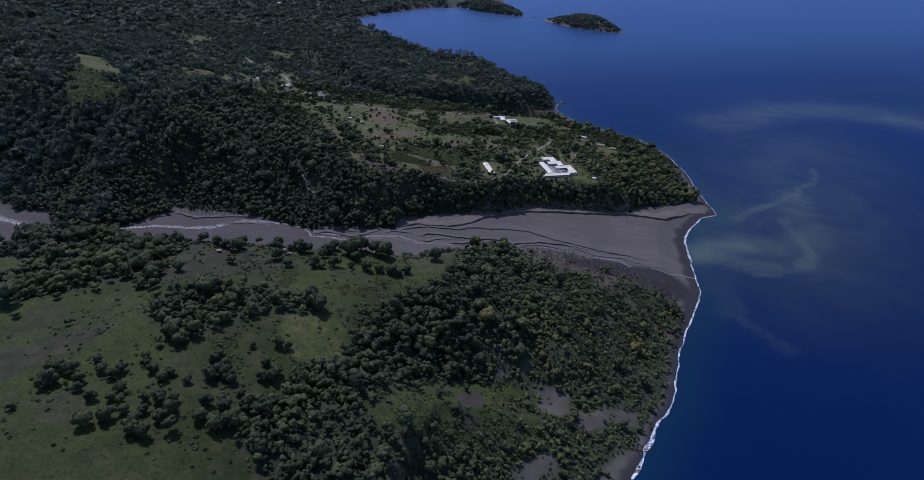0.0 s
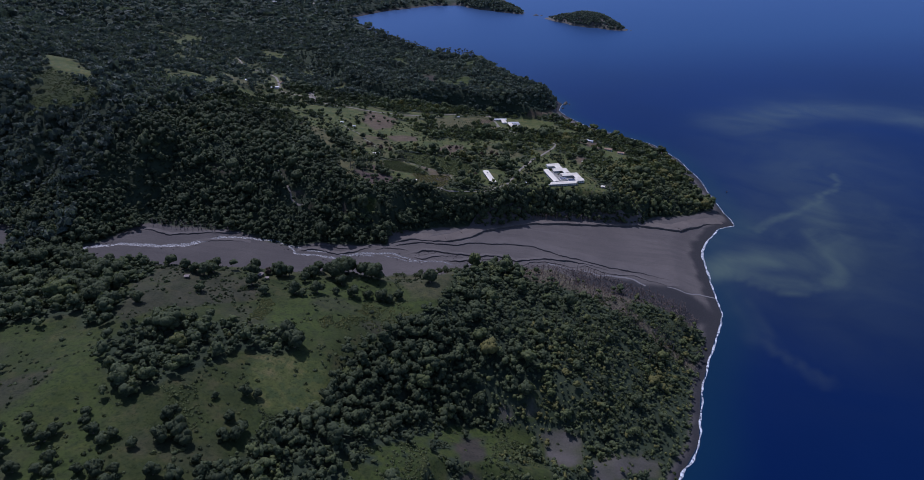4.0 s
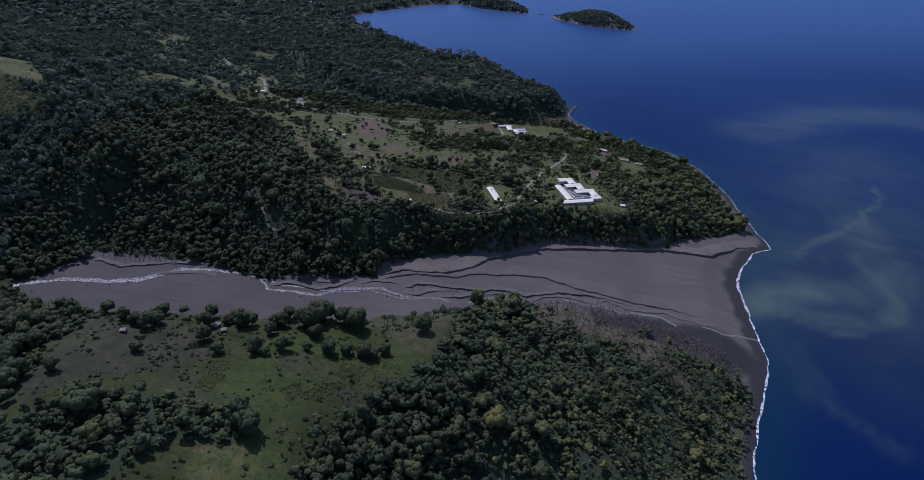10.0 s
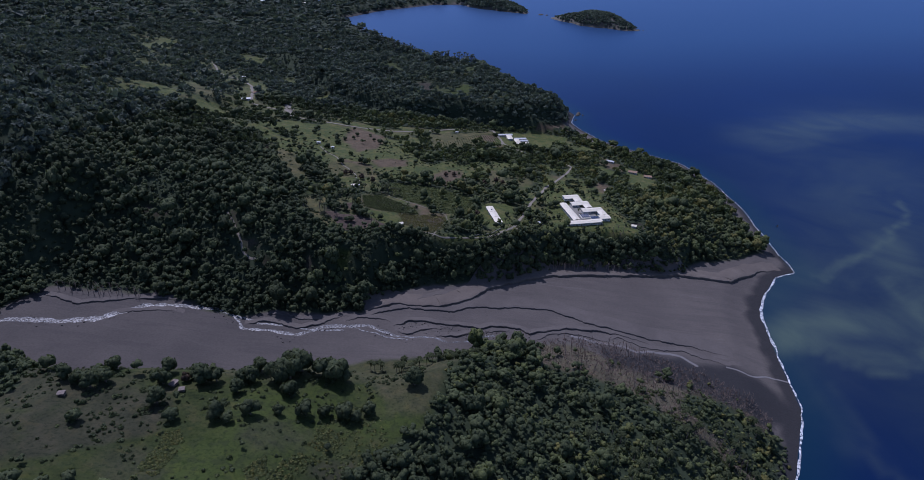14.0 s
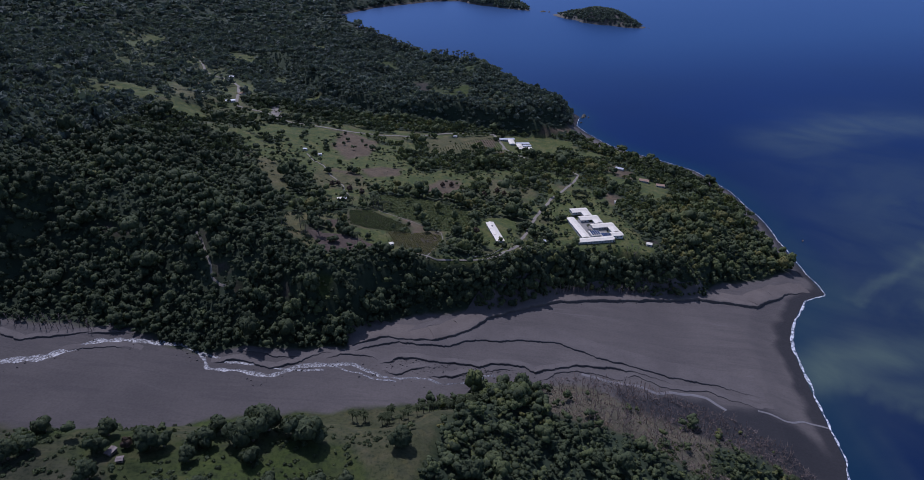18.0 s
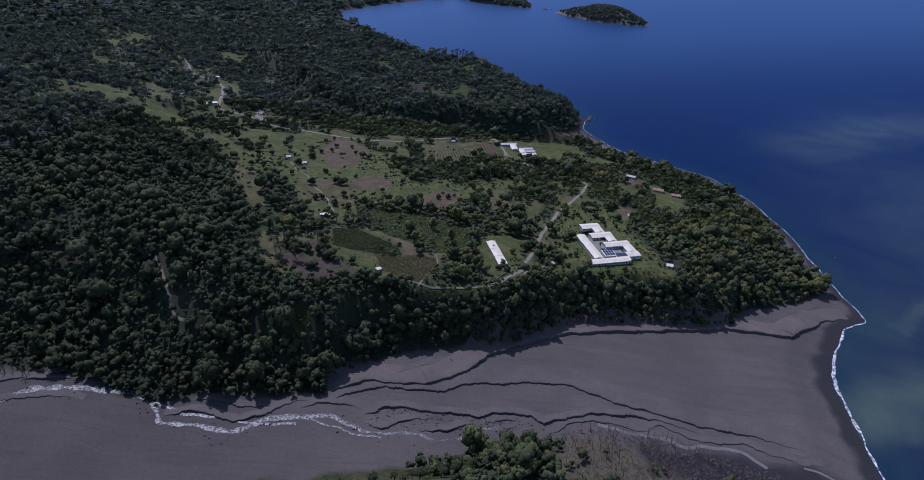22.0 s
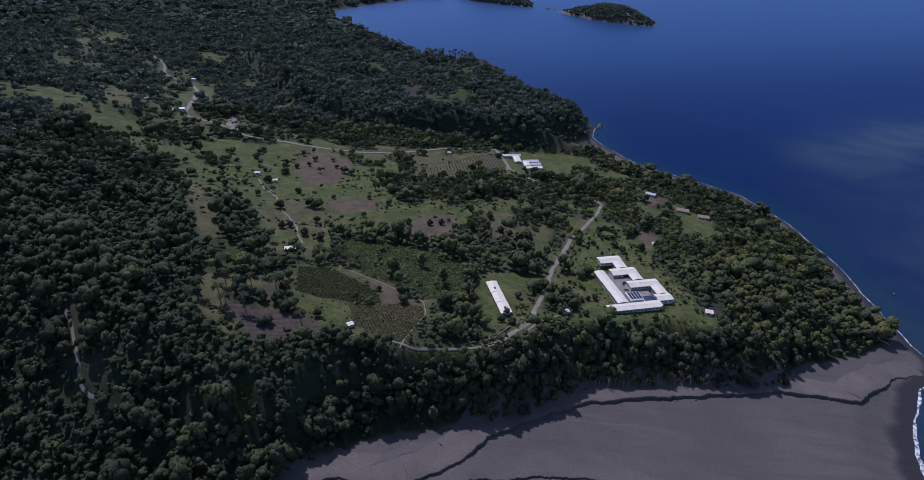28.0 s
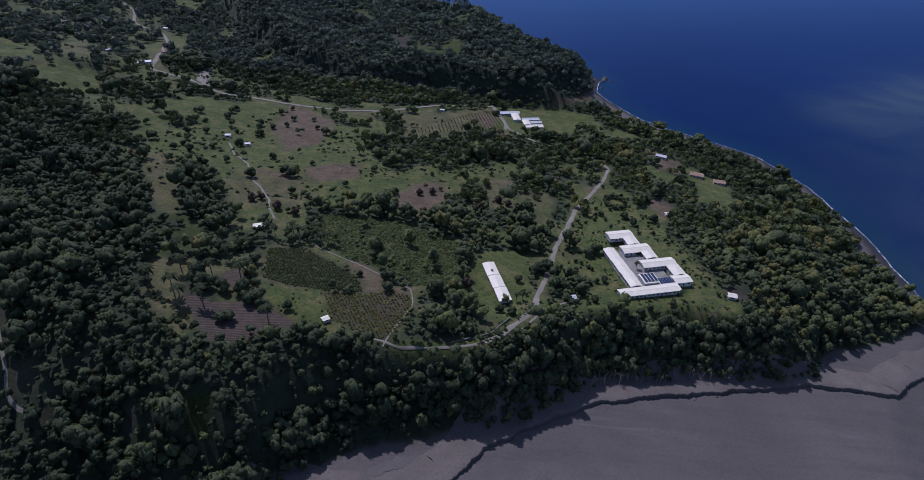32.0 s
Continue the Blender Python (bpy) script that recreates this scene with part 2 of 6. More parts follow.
def patch(x, y, poly, soft=3.0):
    """1 inside a closed outline, 0 outside, with a soft edge."""
    d, _ = to_line(x, y, list(poly) + [poly[0]])
    return smooth(-soft, soft, np.where(inside(x, y, poly), d, -d))


def wave(x, y, size, seed=0):
    """Smooth hills and hollows between -1 and 1."""
    s = seed * 1.7
    a = np.sin(x / size + 1.3 * np.sin(y / size * 0.7 + s) + s) * np.cos(y / size * 1.1 + 0.9 * np.sin(x / size * 0.6 + 2 * s))
    b = np.sin((x * 0.8 + y * 0.6) / size * 2.1 + s) * np.cos((y * 0.8 - x * 0.6) / size * 1.9 - s)
    return 0.65 * a + 0.35 * b


LAND = COAST + [(-9000, 5200), (-9000, -200)]


def shore(x, y):
    d, _ = to_line(x, y, COAST)
    return np.where(inside(x, y, LAND), d, -d)


def bed_north(x):
    return lerp(x, [-1500, -700, -560, -530, -508, -460, -430, -405, -336, -291, -222, -190, -154, -108, -98, -75, -35, 14, 54, 92, 148, 243, 262, 285, 320, 364, 420], [1150, 690, 628, 655, 610, 610, 642, 694, 699, 699, 685, 695, 697, 706, 730, 748, 765, 776, 796, 829, 841, 848, 871, 894, 899, 921, 960])


def bed_south(x):
    return lerp(x, [-1500, -700, -560, -522, -508, -480, -430, -395, -276, -208, -150, -64, 0, 50, 96, 140, 211, 245, 262, 300], [1050, 590, 540, 540, 596, 601, 618, 598, 591, 608, 627, 640, 664, 682, 692, 676, 664, 638, 600, 540])


def bed(x):
    return lerp(x, [-1500, -700, -420, -215, -36, 85, 200, 310, 345, 430, 600], [190, 105, 68, 49, 41, 27, 13.5, 4.5, 3.2, 3.0, -20])


FOOT = [(230, 1400), (170, 1385), (100, 1376), (30, 1380), (-40, 1392), (-118, 1384), (-195, 1386), (-274, 1440), (-325, 1485), (-395, 1595), (-475, 1745), (-615, 1900), (-760, 2020), (-950, 2215), (-1200, 2450)]


SPUR = [(-1000, 1220), (-901, 1164), (-702, 1004), (-562, 923), (-440, 850)]


def height(x, y):
    x, y = np.asarray(x, float), np.asarray(y, float)
    # hill south of the river
    zs = lerp(x, [-1500, -700, -560, -420, -340, -270, -150, -40, 60, 160, 230, 275, 330], [260, 118, 100, 107, 117, 121, 106, 76, 45, 27, 14, 4, -6])
    zs = zs - lerp(x, [-110, -50, 0, 80, 170, 230], [0, 26, 38, 32, 12, 0]) * np.exp(-((y - 425) / 50) ** 2) + 0.06 * np.clip(450 - y, -60, 300) * smooth(-120, -200, x)
    zs = zs - 0.1 * np.clip(y - 440, 0, 200) * smooth(-20, -90, x) - 0.06 * np.clip(y - 500, 0, 100) * smooth(-90, -160, x)
    zs = zs + 3.0 * wave(x, y, 34, 1) * smooth(200, 100, x)
    # terrace with the school, and the hills behind it
    zn = lerp(x, [-2500, -900, -540, -420, -316, -240, -150, 30, 110, 210, 330, 400], [420, 235, 160, 138, 114, 100, 88, 66, 57, 53, 36, 8])
    zn = zn - lerp(x, [-600, -250, 0], [0.18, 0.125, 0.103]) * np.clip(y - 890, -60, 1100) + 2.0 * wave(x, y, 60, 2)
    inland = smooth(-300, -450, x) * smooth(-1500, -900, x)
    zn = zn + inland * (13 * wave(x, y, 62, 16) + 6 * wave(x, y, 27, 17)) * smooth(720, 800, y) * smooth(1400, 1250, y)
    zn = zn + 24 * np.exp(-(to_line(x, y, SPUR)[0] / 70) ** 2) * smooth(-420, -560, x)
    zn = np.maximum(zn, 10 + 0.03 * np.maximum(-x, 0))
    d, _ = to_line(x, y, FOOT)
    d = np.where(inside(x, y, FOOT + [(-1000, 4200), (900, 4200), (900, 1395)]), d, -d) + 10 * wave(x, y, 28, 3)
    hill = 18 + 0.03 * np.maximum(-x, 0) - lerp(x, [-260, -110, -10, 50, 150], [32, 23, -3, 11, 13]) * smooth(50, 180, d) + 36 * smooth(0, 30, d) + 4 * smooth(20, 150, d) + lerp(d, [30, 270, 420, 900], [0, 13, -6, -30]) + 5 * wave(x, y, 60, 3) * smooth(20, 90, d)
    back = y - 1480
    hill = np.minimum(hill, np.maximum(lerp(x - 0.13 * back, [-60, 4, 31, 53, 98, 144, 175, 200], [150, 113, 94, 81, 69, 51, 36, 14]) - 0.27 * back, 3))
    zn = np.where(d > 0, np.maximum(zn, hill), zn)
    # level ground under the two school blocks
    pad = np.exp(-(((x - 138) / 46) ** 2 + ((y - 922) / 60) ** 2) ** 2)
    zn = zn + (57 - 0.035 * (y - 880) - zn) * pad
    pad = np.exp(-(((x - 18) / 20) ** 2 + ((y - 876) / 34) ** 2) ** 2)
    zn = zn + (67 - zn) * pad
    # river bed and fan between them
    zb = bed(x) + 0.012 * (y - 700)
    n, s = bed_north(x) + 5 * wave(x, y, 17, 4), bed_south(x) + 5 * wave(x, y, 15, 5)
    z = zb
    z = np.where(y > n, zb + (zn - zb) * smooth(0, 1, (y - n) / lerp(x, [-420, -250, -150, -60, 0, 220, 300], [200, 140, 80, 46, 34, 34, 45])), z)
    z = np.where(y < s, zb + (zs - zb) * smooth(0, 1, (s - y) / lerp(x, [-200, -150, -60, 20], [52, 58, 70, 45])), z)
    # coast
    c = shore(x, y)
    beach = np.where(c > 0, 0.11 * c + lerp(y, [1400, 1440, 1480, 1540, 1590], [0.02, 0.10, 0.28, 0.2, 0.07]) * np.maximum(c - lerp(y, [1420, 1480, 1540, 1590], [14, 7, 7, 14]), 0) ** 1.55, 0.12 * c)
    z = np.where(c < 160, np.minimum(z, beach), z)
    return np.maximum(z, -25)


# ---- mesh helpers ----
def mesh_of(name, verts, faces, mat, attrs=(), smooth_faces=False):
    """One mesh from an array of places and an array of faces with the same number of corners."""
    verts, faces = np.asarray(verts, np.float32), np.asarray(faces, np.int32)
    normals = verts[:, 3:] if verts.shape[1] == 6 else None
    verts = np.ascontiguousarray(verts[:, :3])
    me = bpy.data.meshes.new(name)
    k = faces.shape[1]
    me.vertices.add(len(verts))
    me.vertices.foreach_set("co", verts.ravel())
    me.loops.add(faces.size)
    me.loops.foreach_set("vertex_index", faces.ravel())
    me.polygons.add(len(faces))
    me.polygons.foreach_set("loop_start", np.arange(0, faces.size, k, dtype=np.int32))
    me.polygons.foreach_set("loop_total", np.full(len(faces), k, np.int32))
    if smooth_faces:
        me.polygons.foreach_set("use_smooth", np.ones(len(faces), bool))
    me.update(calc_edges=True)
    if normals is not None:
        # leaf clumps take the roundness of the crown that they sit on
        me.attributes.new("custom_normal", "FLOAT_VECTOR", "POINT").data.foreach_set("vector", np.ascontiguousarray(normals).ravel())
    for key, values in attrs:
        a = me.attributes.new(key, "FLOAT", "POINT")
        a.data.foreach_set("value", np.asarray(values, np.float32))
    me.materials.append(mat)
    return me


def part(name, bm, mat, parent=None, label=""):
    me = bpy.data.meshes.new(name)
    bm.to_mesh(me)
    bm.free()
    me.materials.append(mat)
    ob = new(name, me)
    ob.parent = parent
    return tagged(ob, label)


def grid_faces(nu, nv):
    i = (np.arange(nu - 1)[:, None] * nv + np.arange(nv - 1)[None, :]).ravel()
    return np.stack([i, i + nv, i + nv + 1, i + 1], 1)


def steps(*runs):
    """Coordinates with changing spacing: (from, to, step), one after another."""
    out = [np.arange(a, b, s) for a, b, s in runs] + [[runs[-1][1]]]
    return np.concatenate(out)


# ---- vegetation cover ----
MEADOW = [(-1200, 100), (-110, 100), (-123, 251), (-148, 264), (-154, 300), (-138, 328), (-131, 366), (-104, 395), (-97, 438), (-72, 480), (-62, 505), (-44, 520), (-32, 545), (-24, 583), (-5, 640), (-64, 648), (-150, 642), (-208, 624), (-276, 606), (-395, 600), (-480, 560), (-900, 560)]
TERRACE = [(-141, 787), (-94, 793), (-64, 800), (-44, 797), (0, 803), (32, 828), (69, 850), (98, 858), (140, 862), (178, 868), (192, 895), (184, 930), (172, 1000), (196, 1040), (170, 1095), (150, 1160), (210, 1215), (250, 1200), (250, 1240), (170, 1330), (165, 1370), (40, 1355), (-60, 1300), (-160, 1290), (-260, 1300), (-330, 1080), (-320, 1010), (-270, 945), (-195, 930), (-168, 870)]
VALLEY = [(-260, 1300), (-330, 1330), (-400, 1400), (-480, 1560), (-640, 1760), (-760, 1900), (-1050, 2130), (-1080, 1950), (-900, 1700), (-700, 1400), (-640, 1180), (-480, 1080), (-330, 1080)]
GROVES = []
GROVES.append([(-269, 402), (-250, 369), (-222, 350), (-202, 375), (-188, 394), (-178, 413), (-155, 420), (-137, 421), (-133, 440), (-152, 448), (-197, 446), (-235, 445), (-267, 421)])
GROVES.append([(-330, 461), (-314, 480), (-285, 479), (-273, 441), (-300, 422)])
GROVES.append([(-400, 395), (-340, 438), (-319, 445), (-294, 453), (-308, 480), (-322, 505), (-345, 520), (-370, 540), (-430, 540), (-450, 450)])
GROVES.append([(-640, 480), (-420, 520), (-370, 534), (-342, 511), (-322, 530), (-330, 600), (-400, 612), (-430, 606), (-480, 600), (-640, 640)])
GROVES.append([(-345, 500), (-322, 560), (-285, 562), (-280, 532), (-308, 495)])
GROVES.append([(-132, 951), (-67, 981), (0, 990), (22, 955), (-4, 915), (-8, 850), (-30, 835), (-34, 866), (-52, 872), (-99, 902)])
GROVES.append([(-150, 1120), (-65, 1160), (40, 1230), (45, 1130), (-40, 1095), (-75, 1050), (-115, 1085)])
GROVES.append([(45, 1240), (100, 1310), (150, 1290), (217, 1210), (196, 1090), (165, 1040), (140, 1090), (144, 1135), (85, 1150), (60, 1040), (50, 1090)])
GROVES.append([(25, 945), (55, 985), (60, 932), (40, 930)])
GROVES.append([(-46, 800), (-20, 800), (5, 812), (12, 835), (-8, 846), (-30, 835)])
GROVES.append([(-300, 1000), (-235, 1010), (-200, 960), (-195, 935), (-270, 950)])
GROVES.append([(-330, 1090), (-270, 1100), (-240, 1160), (-300, 1180), (-340, 1130)])
# ground kept clear of trees: kind of ground, outline
PLOTS = []


def plot(kind, outline):
    PLOTS.append((kind, outline))


plot("lawn", [(-1, 909), (32, 931), (42, 925), (44, 881), (34, 863), (20, 848), (3, 852)])
plot("lawn", [(108, 1039), (119, 1055), (155, 1085), (162, 1024), (172, 996), (186, 899), (178, 872), (138, 866), (98, 862), (92, 900), (84, 960)])
plot("banana", [(-125, 943), (-98, 952), (-56, 950), (-7, 929), (-11, 864), (-36, 857), (-56, 873), (-84, 881), (-107, 903)])
plot("lawn", [(-137, 840), (-113, 843), (-92, 840), (-80, 817), (-86, 808), (-103, 806), (-115, 814)])
plot("crop", [(-143, 885), (-118, 892), (-97, 878), (-76, 862), (-67, 844), (-93, 840), (-113, 840), (-134, 845)])
plot("crop", [(-92, 841), (-69, 842), (-51, 849), (-36, 845), (-35, 826), (-44, 803), (-50, 797), (-64, 797), (-73, 812), (-82, 811)])
plot("plough", [(-160, 846), (-153, 852), (-138, 848), (-135, 833), (-152, 829)])
plot("plough", [(-174, 823), (-164, 823), (-145, 811), (-133, 818), (-114, 814), (-99, 807), (-110, 795), (-121, 789), (-135, 777), (-150, 792)])
plot("earth", [(-86, 882), (-66, 874), (-55, 860), (-45, 850), (-55, 843), (-66, 848)])
plot("meadow", [(-300, 1018), (-294, 1071), (-271, 1163), (-204, 1242), (-122, 1138), (-68, 1037), (-67, 990), (-132, 958), (-190, 965), (-240, 1015)])
plot("earth", [(-268, 1020), (-255, 1005), (-240, 960), (-252, 972)])
plot("earth", [(-205, 985), (-190, 1020), (-160, 1015), (-140, 985), (-165, 968)])
plot("field", [(-94, 1254), (31, 1341), (41, 1235), (-83, 1165)])
plot("earth", [(-12, 1280), (26, 1317), (39, 1238), (37, 1208), (15, 1236)])
plot("lawn", [(30, 1290), (40, 1350), (98, 1372), (124, 1372), (158, 1325), (154, 1298), (127, 1292), (100, 1278), (60, 1278)])
plot("sand", [(100, 1372), (155, 1406), (201, 1480), (210, 1400), (238, 1337), (211, 1330), (187, 1395), (113, 1368)])
plot("sand", [(206, 1226), (220, 1220), (232, 1200), (247, 1190), (232, 1148), (212, 1150), (199, 1180)])
plot("lawn", [(195, 1170), (215, 1145), (236, 1140), (226, 1105), (200, 1110), (185, 1150)])
plot("lawn", [(20, 1235), (60, 1238), (120, 1240), (140, 1292), (60, 1285), (30, 1292)])
plot("lawn", [(236, 1180), (255, 1178), (282, 1130), (262, 1070), (243, 1055), (222, 1065), (236, 1120)])
plot("earth", [(172, 1072), (187, 1070), (193, 1050), (180, 1016), (170, 1030)])
plot("earth", [(-63, 1000), (-38, 1005), (-34, 968), (-60, 965)])
plot("meadow", [(-71, 1063), (-14, 1086), (-6, 1028), (-41, 1006), (-61, 1006)])
plot("earth", [(5, 1033), (17, 1070), (38, 1076), (36, 1026), (12, 1017)])
plot("meadow", [(112, 1370), (170, 1352), (160, 1314), (106, 1310)])
plot("meadow", [(-708, 1010), (-640, 985), (-560, 930), (-560, 890), (-630, 915)])
plot("meadow", [(-358, 1141), (-339, 1181), (-331, 1213), (-266, 1197), (-275, 1125), (-309, 1115)])
plot("scrubland", [(-188, 1505), (-114, 1569), (-24, 1517), (-30, 1450), (-100, 1440), (-170, 1439)])
plot("meadow", [(-516, 2114), (-445, 2054), (-425, 1951), (-480, 2011)])
plot("earth", [(-225, 1236), (-160, 1190), (-160, 1105), (-185, 1070), (-222, 1140)])
plot("meadow", [(-523, 1543), (-489, 1552), (-446, 1448), (-455, 1407)])
plot("scrubland", [(-104, 1685), (-44, 1806), (-14, 1741), (-17, 1621), (-79, 1635)])
plot("scrubland", [(-274, 1823), (-218, 1805), (-189, 1679), (-241, 1705)])
plot("earth", [(-269, 796), (-262, 799), (-241, 764), (-228, 752), (-240, 751), (-252, 775)])
plot("dry", [(-285, 440), (-300, 500), (-300, 540), (-262, 560), (-240, 520), (-245, 465), (-275, 430)])
plot("scrubland", [(-81, 340), (-50, 368), (-15, 421), (23, 435), (57, 437), (66, 410), (70, 368), (20, 340), (-59, 312), (-77, 320)])
plot("ash", [(64, 439), (81, 444), (101, 434), (97, 412), (82, 395), (74, 401), (66, 419)])
plot("ash", [(103, 412), (124, 420), (140, 424), (168, 425), (165, 411), (142, 408), (126, 398), (114, 386), (104, 386)])
plot("ash", [(36, 322), (49, 337), (64, 352), (76, 357), (83, 342), (70, 318)])
plot("ash", [(112, 340), (124, 359), (131, 374), (150, 379), (154, 360), (136, 335)])
plot("earth", [(-9, 387), (-2, 416), (14, 418), (17, 388), (8, 372), (-3, 369)])
plot("earth", [(-4, 357), (8, 365), (17, 357), (9, 348), (0, 348)])
plot("ash", [(30, 452), (40, 452), (38, 444), (30, 446)])
plot("ash", [(52, 465), (62, 468), (64, 457), (58, 449), (52, 452)])
plot("earth", [(-55, 314), (-44, 324), (-40, 313), (-48, 300)])
plot("earth", [(-360, 800), (-328, 797), (-326, 788), (-358, 788)])
plot("earth", [(-243, 768), (-222, 764), (-219, 756), (-240, 758)])
plot("earth", [(-224, 754), (-214, 752), (-206, 740), (-214, 736)])
plot("earth", [(-175, 754), (-165, 752), (-164, 738), (-174, 736)])
plot("turf", [(-162, 400), (-158, 415), (-117, 424), (-103, 409), (-105, 385), (-117, 367), (-138, 361), (-156, 376)])
plot("vines", [(-138, 754), (-126, 754), (-126, 740), (-138, 740)])
plot("meadow", [(-920, 1814), (-973, 2047), (-922, 2068), (-905, 2003), (-867, 1836), (-877, 1756)])
plot("meadow", [(-758, 1330), (-754, 1385), (-717, 1339), (-710, 1266)])
plot("meadow", [(-608, 1225), (-599, 1327), (-536, 1273), (-522, 1212), (-567, 1208)])
plot("field", [(-576, 1350), (-585, 1430), (-485, 1313), (-477, 1263), (-502, 1248)])
plot("meadow", [(-480, 1396), (-536, 1578), (-478, 1528), (-460, 1427)])
plot("meadow", [(-489, 1141), (-510, 1215), (-468, 1240), (-428, 1192), (-412, 1108), (-458, 1129)])
plot("meadow", [(-694, 1936), (-595, 1891), (-573, 1808), (-632, 1821)])
plot("meadow", [(-497, 1690), (-464, 1685), (-436, 1620), (-452, 1582)])
plot("meadow", [(-372, 1108), (-358, 1139), (-309, 1112), (-312, 1084), (-352, 1098)])
plot("earth", [(-157, 1600), (-122, 1610), (-105, 1526), (-127, 1512)])
plot("earth", [(188, 904), (207, 910), (206, 888), (188, 882)])
plot("lawn", [(150, 862), (190, 868), (200, 884), (188, 892), (160, 880)])
plot("vines", [(-633, 887), (-629, 918), (-510, 846), (-520, 822), (-570, 820), (-582, 789)])
plot("dry", [(-345, 329), (-320, 356), (-285, 372), (-280, 356), (-299, 322), (-325, 295)])
plot("dry", [(-276, 496), (-249, 531), (-203, 539), (-190, 495), (-249, 459)])
plot("straw", [(-288, 1006), (-271, 1030), (-248, 988), (-213, 919), (-226, 905), (-247, 936)])
plot("straw", [(-208, 976), (-206, 1005), (-157, 1000), (-130, 973), (-143, 949), (-187, 940)])
plot("earth", [(-158, 1030), (-137, 1051), (-110, 1060), (-105, 1026), (-137, 1000)])
plot("earth", [(-69, 993), (-55, 1033), (-28, 1046), (-16, 1012), (-39, 970), (-59, 963)])
plot("straw", [(1, 1045), (25, 1071), (41, 1026), (70, 1036), (62, 1013), (12, 1001)])
plot("earth", [(-67, 865), (-56, 845), (-39, 856), (-38, 829), (-52, 815), (-68, 843)])
plot("straw", [(-206, 851), (-170, 856), (-150, 850), (-174, 823), (-150, 792), (-157, 782), (-190, 812)])
plot("scrubland", [(-232, 905), (-198, 925), (-178, 868), (-205, 850)])
plot("meadow", [(-352, 1448), (-338, 1523), (-322, 1482), (-324, 1405)])
plot("dry", [(-345, 612), (-330, 618), (-275, 560), (-255, 525), (-262, 496), (-290, 494), (-300, 520), (-318, 570)])
plot("dry", [(-102, 490), (-74, 498), (-69, 486), (-85, 476), (-99, 480)])
plot("straw", [(-180, 560), (-110, 572), (-78, 576), (-56, 543), (-33, 547), (-25, 572), (-8, 632), (-64, 642), (-130, 626), (-195, 592)])
plot("dead", [(56, 684), (72, 696), (107, 705), (159, 700), (215, 676), (250, 648), (262, 625), (252, 612), (225, 632), (190, 640), (175, 620), (206, 586), (228, 560), (240, 545), (228, 540), (208, 564), (188, 581), (162, 603), (138, 620), (112, 632), (90, 636), (60, 640), (54, 660)])
CLEAR = {"lawn": 0.0, "turf": 0.0, "crop": 0.0, "plough": 0.0, "earth": 0.02, "meadow": 0.028, "field": 0.04, "dry": 0.01, "straw": 0.01, "dead": 0.1, "sand": 0.03, "scrubland": 0.5, "banana": 0.07, "ash": 0.03, "vines": 0.06}
ROAD = [(-60, 803), (-48, 801), (-40, 799), (-25, 801), (-15, 802), (-1, 805), (9, 810), (19, 816), (32, 833), (42, 847), (49, 873), (57, 901), (66, 936), (75, 963), (86, 994), (97, 1028), (111, 1055), (124, 1078), (137, 1105), (148, 1139), (146, 1149), (120, 1190), (70, 1215), (42, 1250), (34, 1300), (25, 1348)]
VALLEY_ROAD = [(25, 1348), (-60, 1310), (-120, 1255), (-163, 1236), (-215, 1232), (-308, 1234), (-379, 1280), (-425, 1296), (-460, 1400), (-501, 1501), (-547, 1577), (-630, 1643), (-699, 1775), (-760, 1840)]
STREAM = [(-620, 625), (-560, 607), (-520, 602), (-470, 602), (-450, 612), (-437, 628), (-407, 644), (-362, 649), (-335, 660), (-305, 686), (-284, 690), (-242, 690), (-225, 684), (-212, 668), (-186, 667), (-162, 664), (-139, 679), (-99, 686), (-72, 673), (-46, 675), (-18, 671), (20, 690), (60, 697), (110, 706), (170, 693), (240, 664), (305, 640)]


BARE_GROUND = ("earth", "sand", "plough", "ash")


def near_box(x, y, poly, pad):
    xs, ys = [p[0] for p in poly], [p[1] for p in poly]
    return (x > min(xs) - pad) & (x < max(xs) + pad) & (y > min(ys) - pad) & (y < max(ys) + pad)


def patch_in(x, y, poly, soft):
    out = np.zeros(np.shape(x))
    k = near_box(x, y, poly, soft + 1)
    if k.any():
        out[k] = patch(x[k], y[k], poly, soft)
    return out


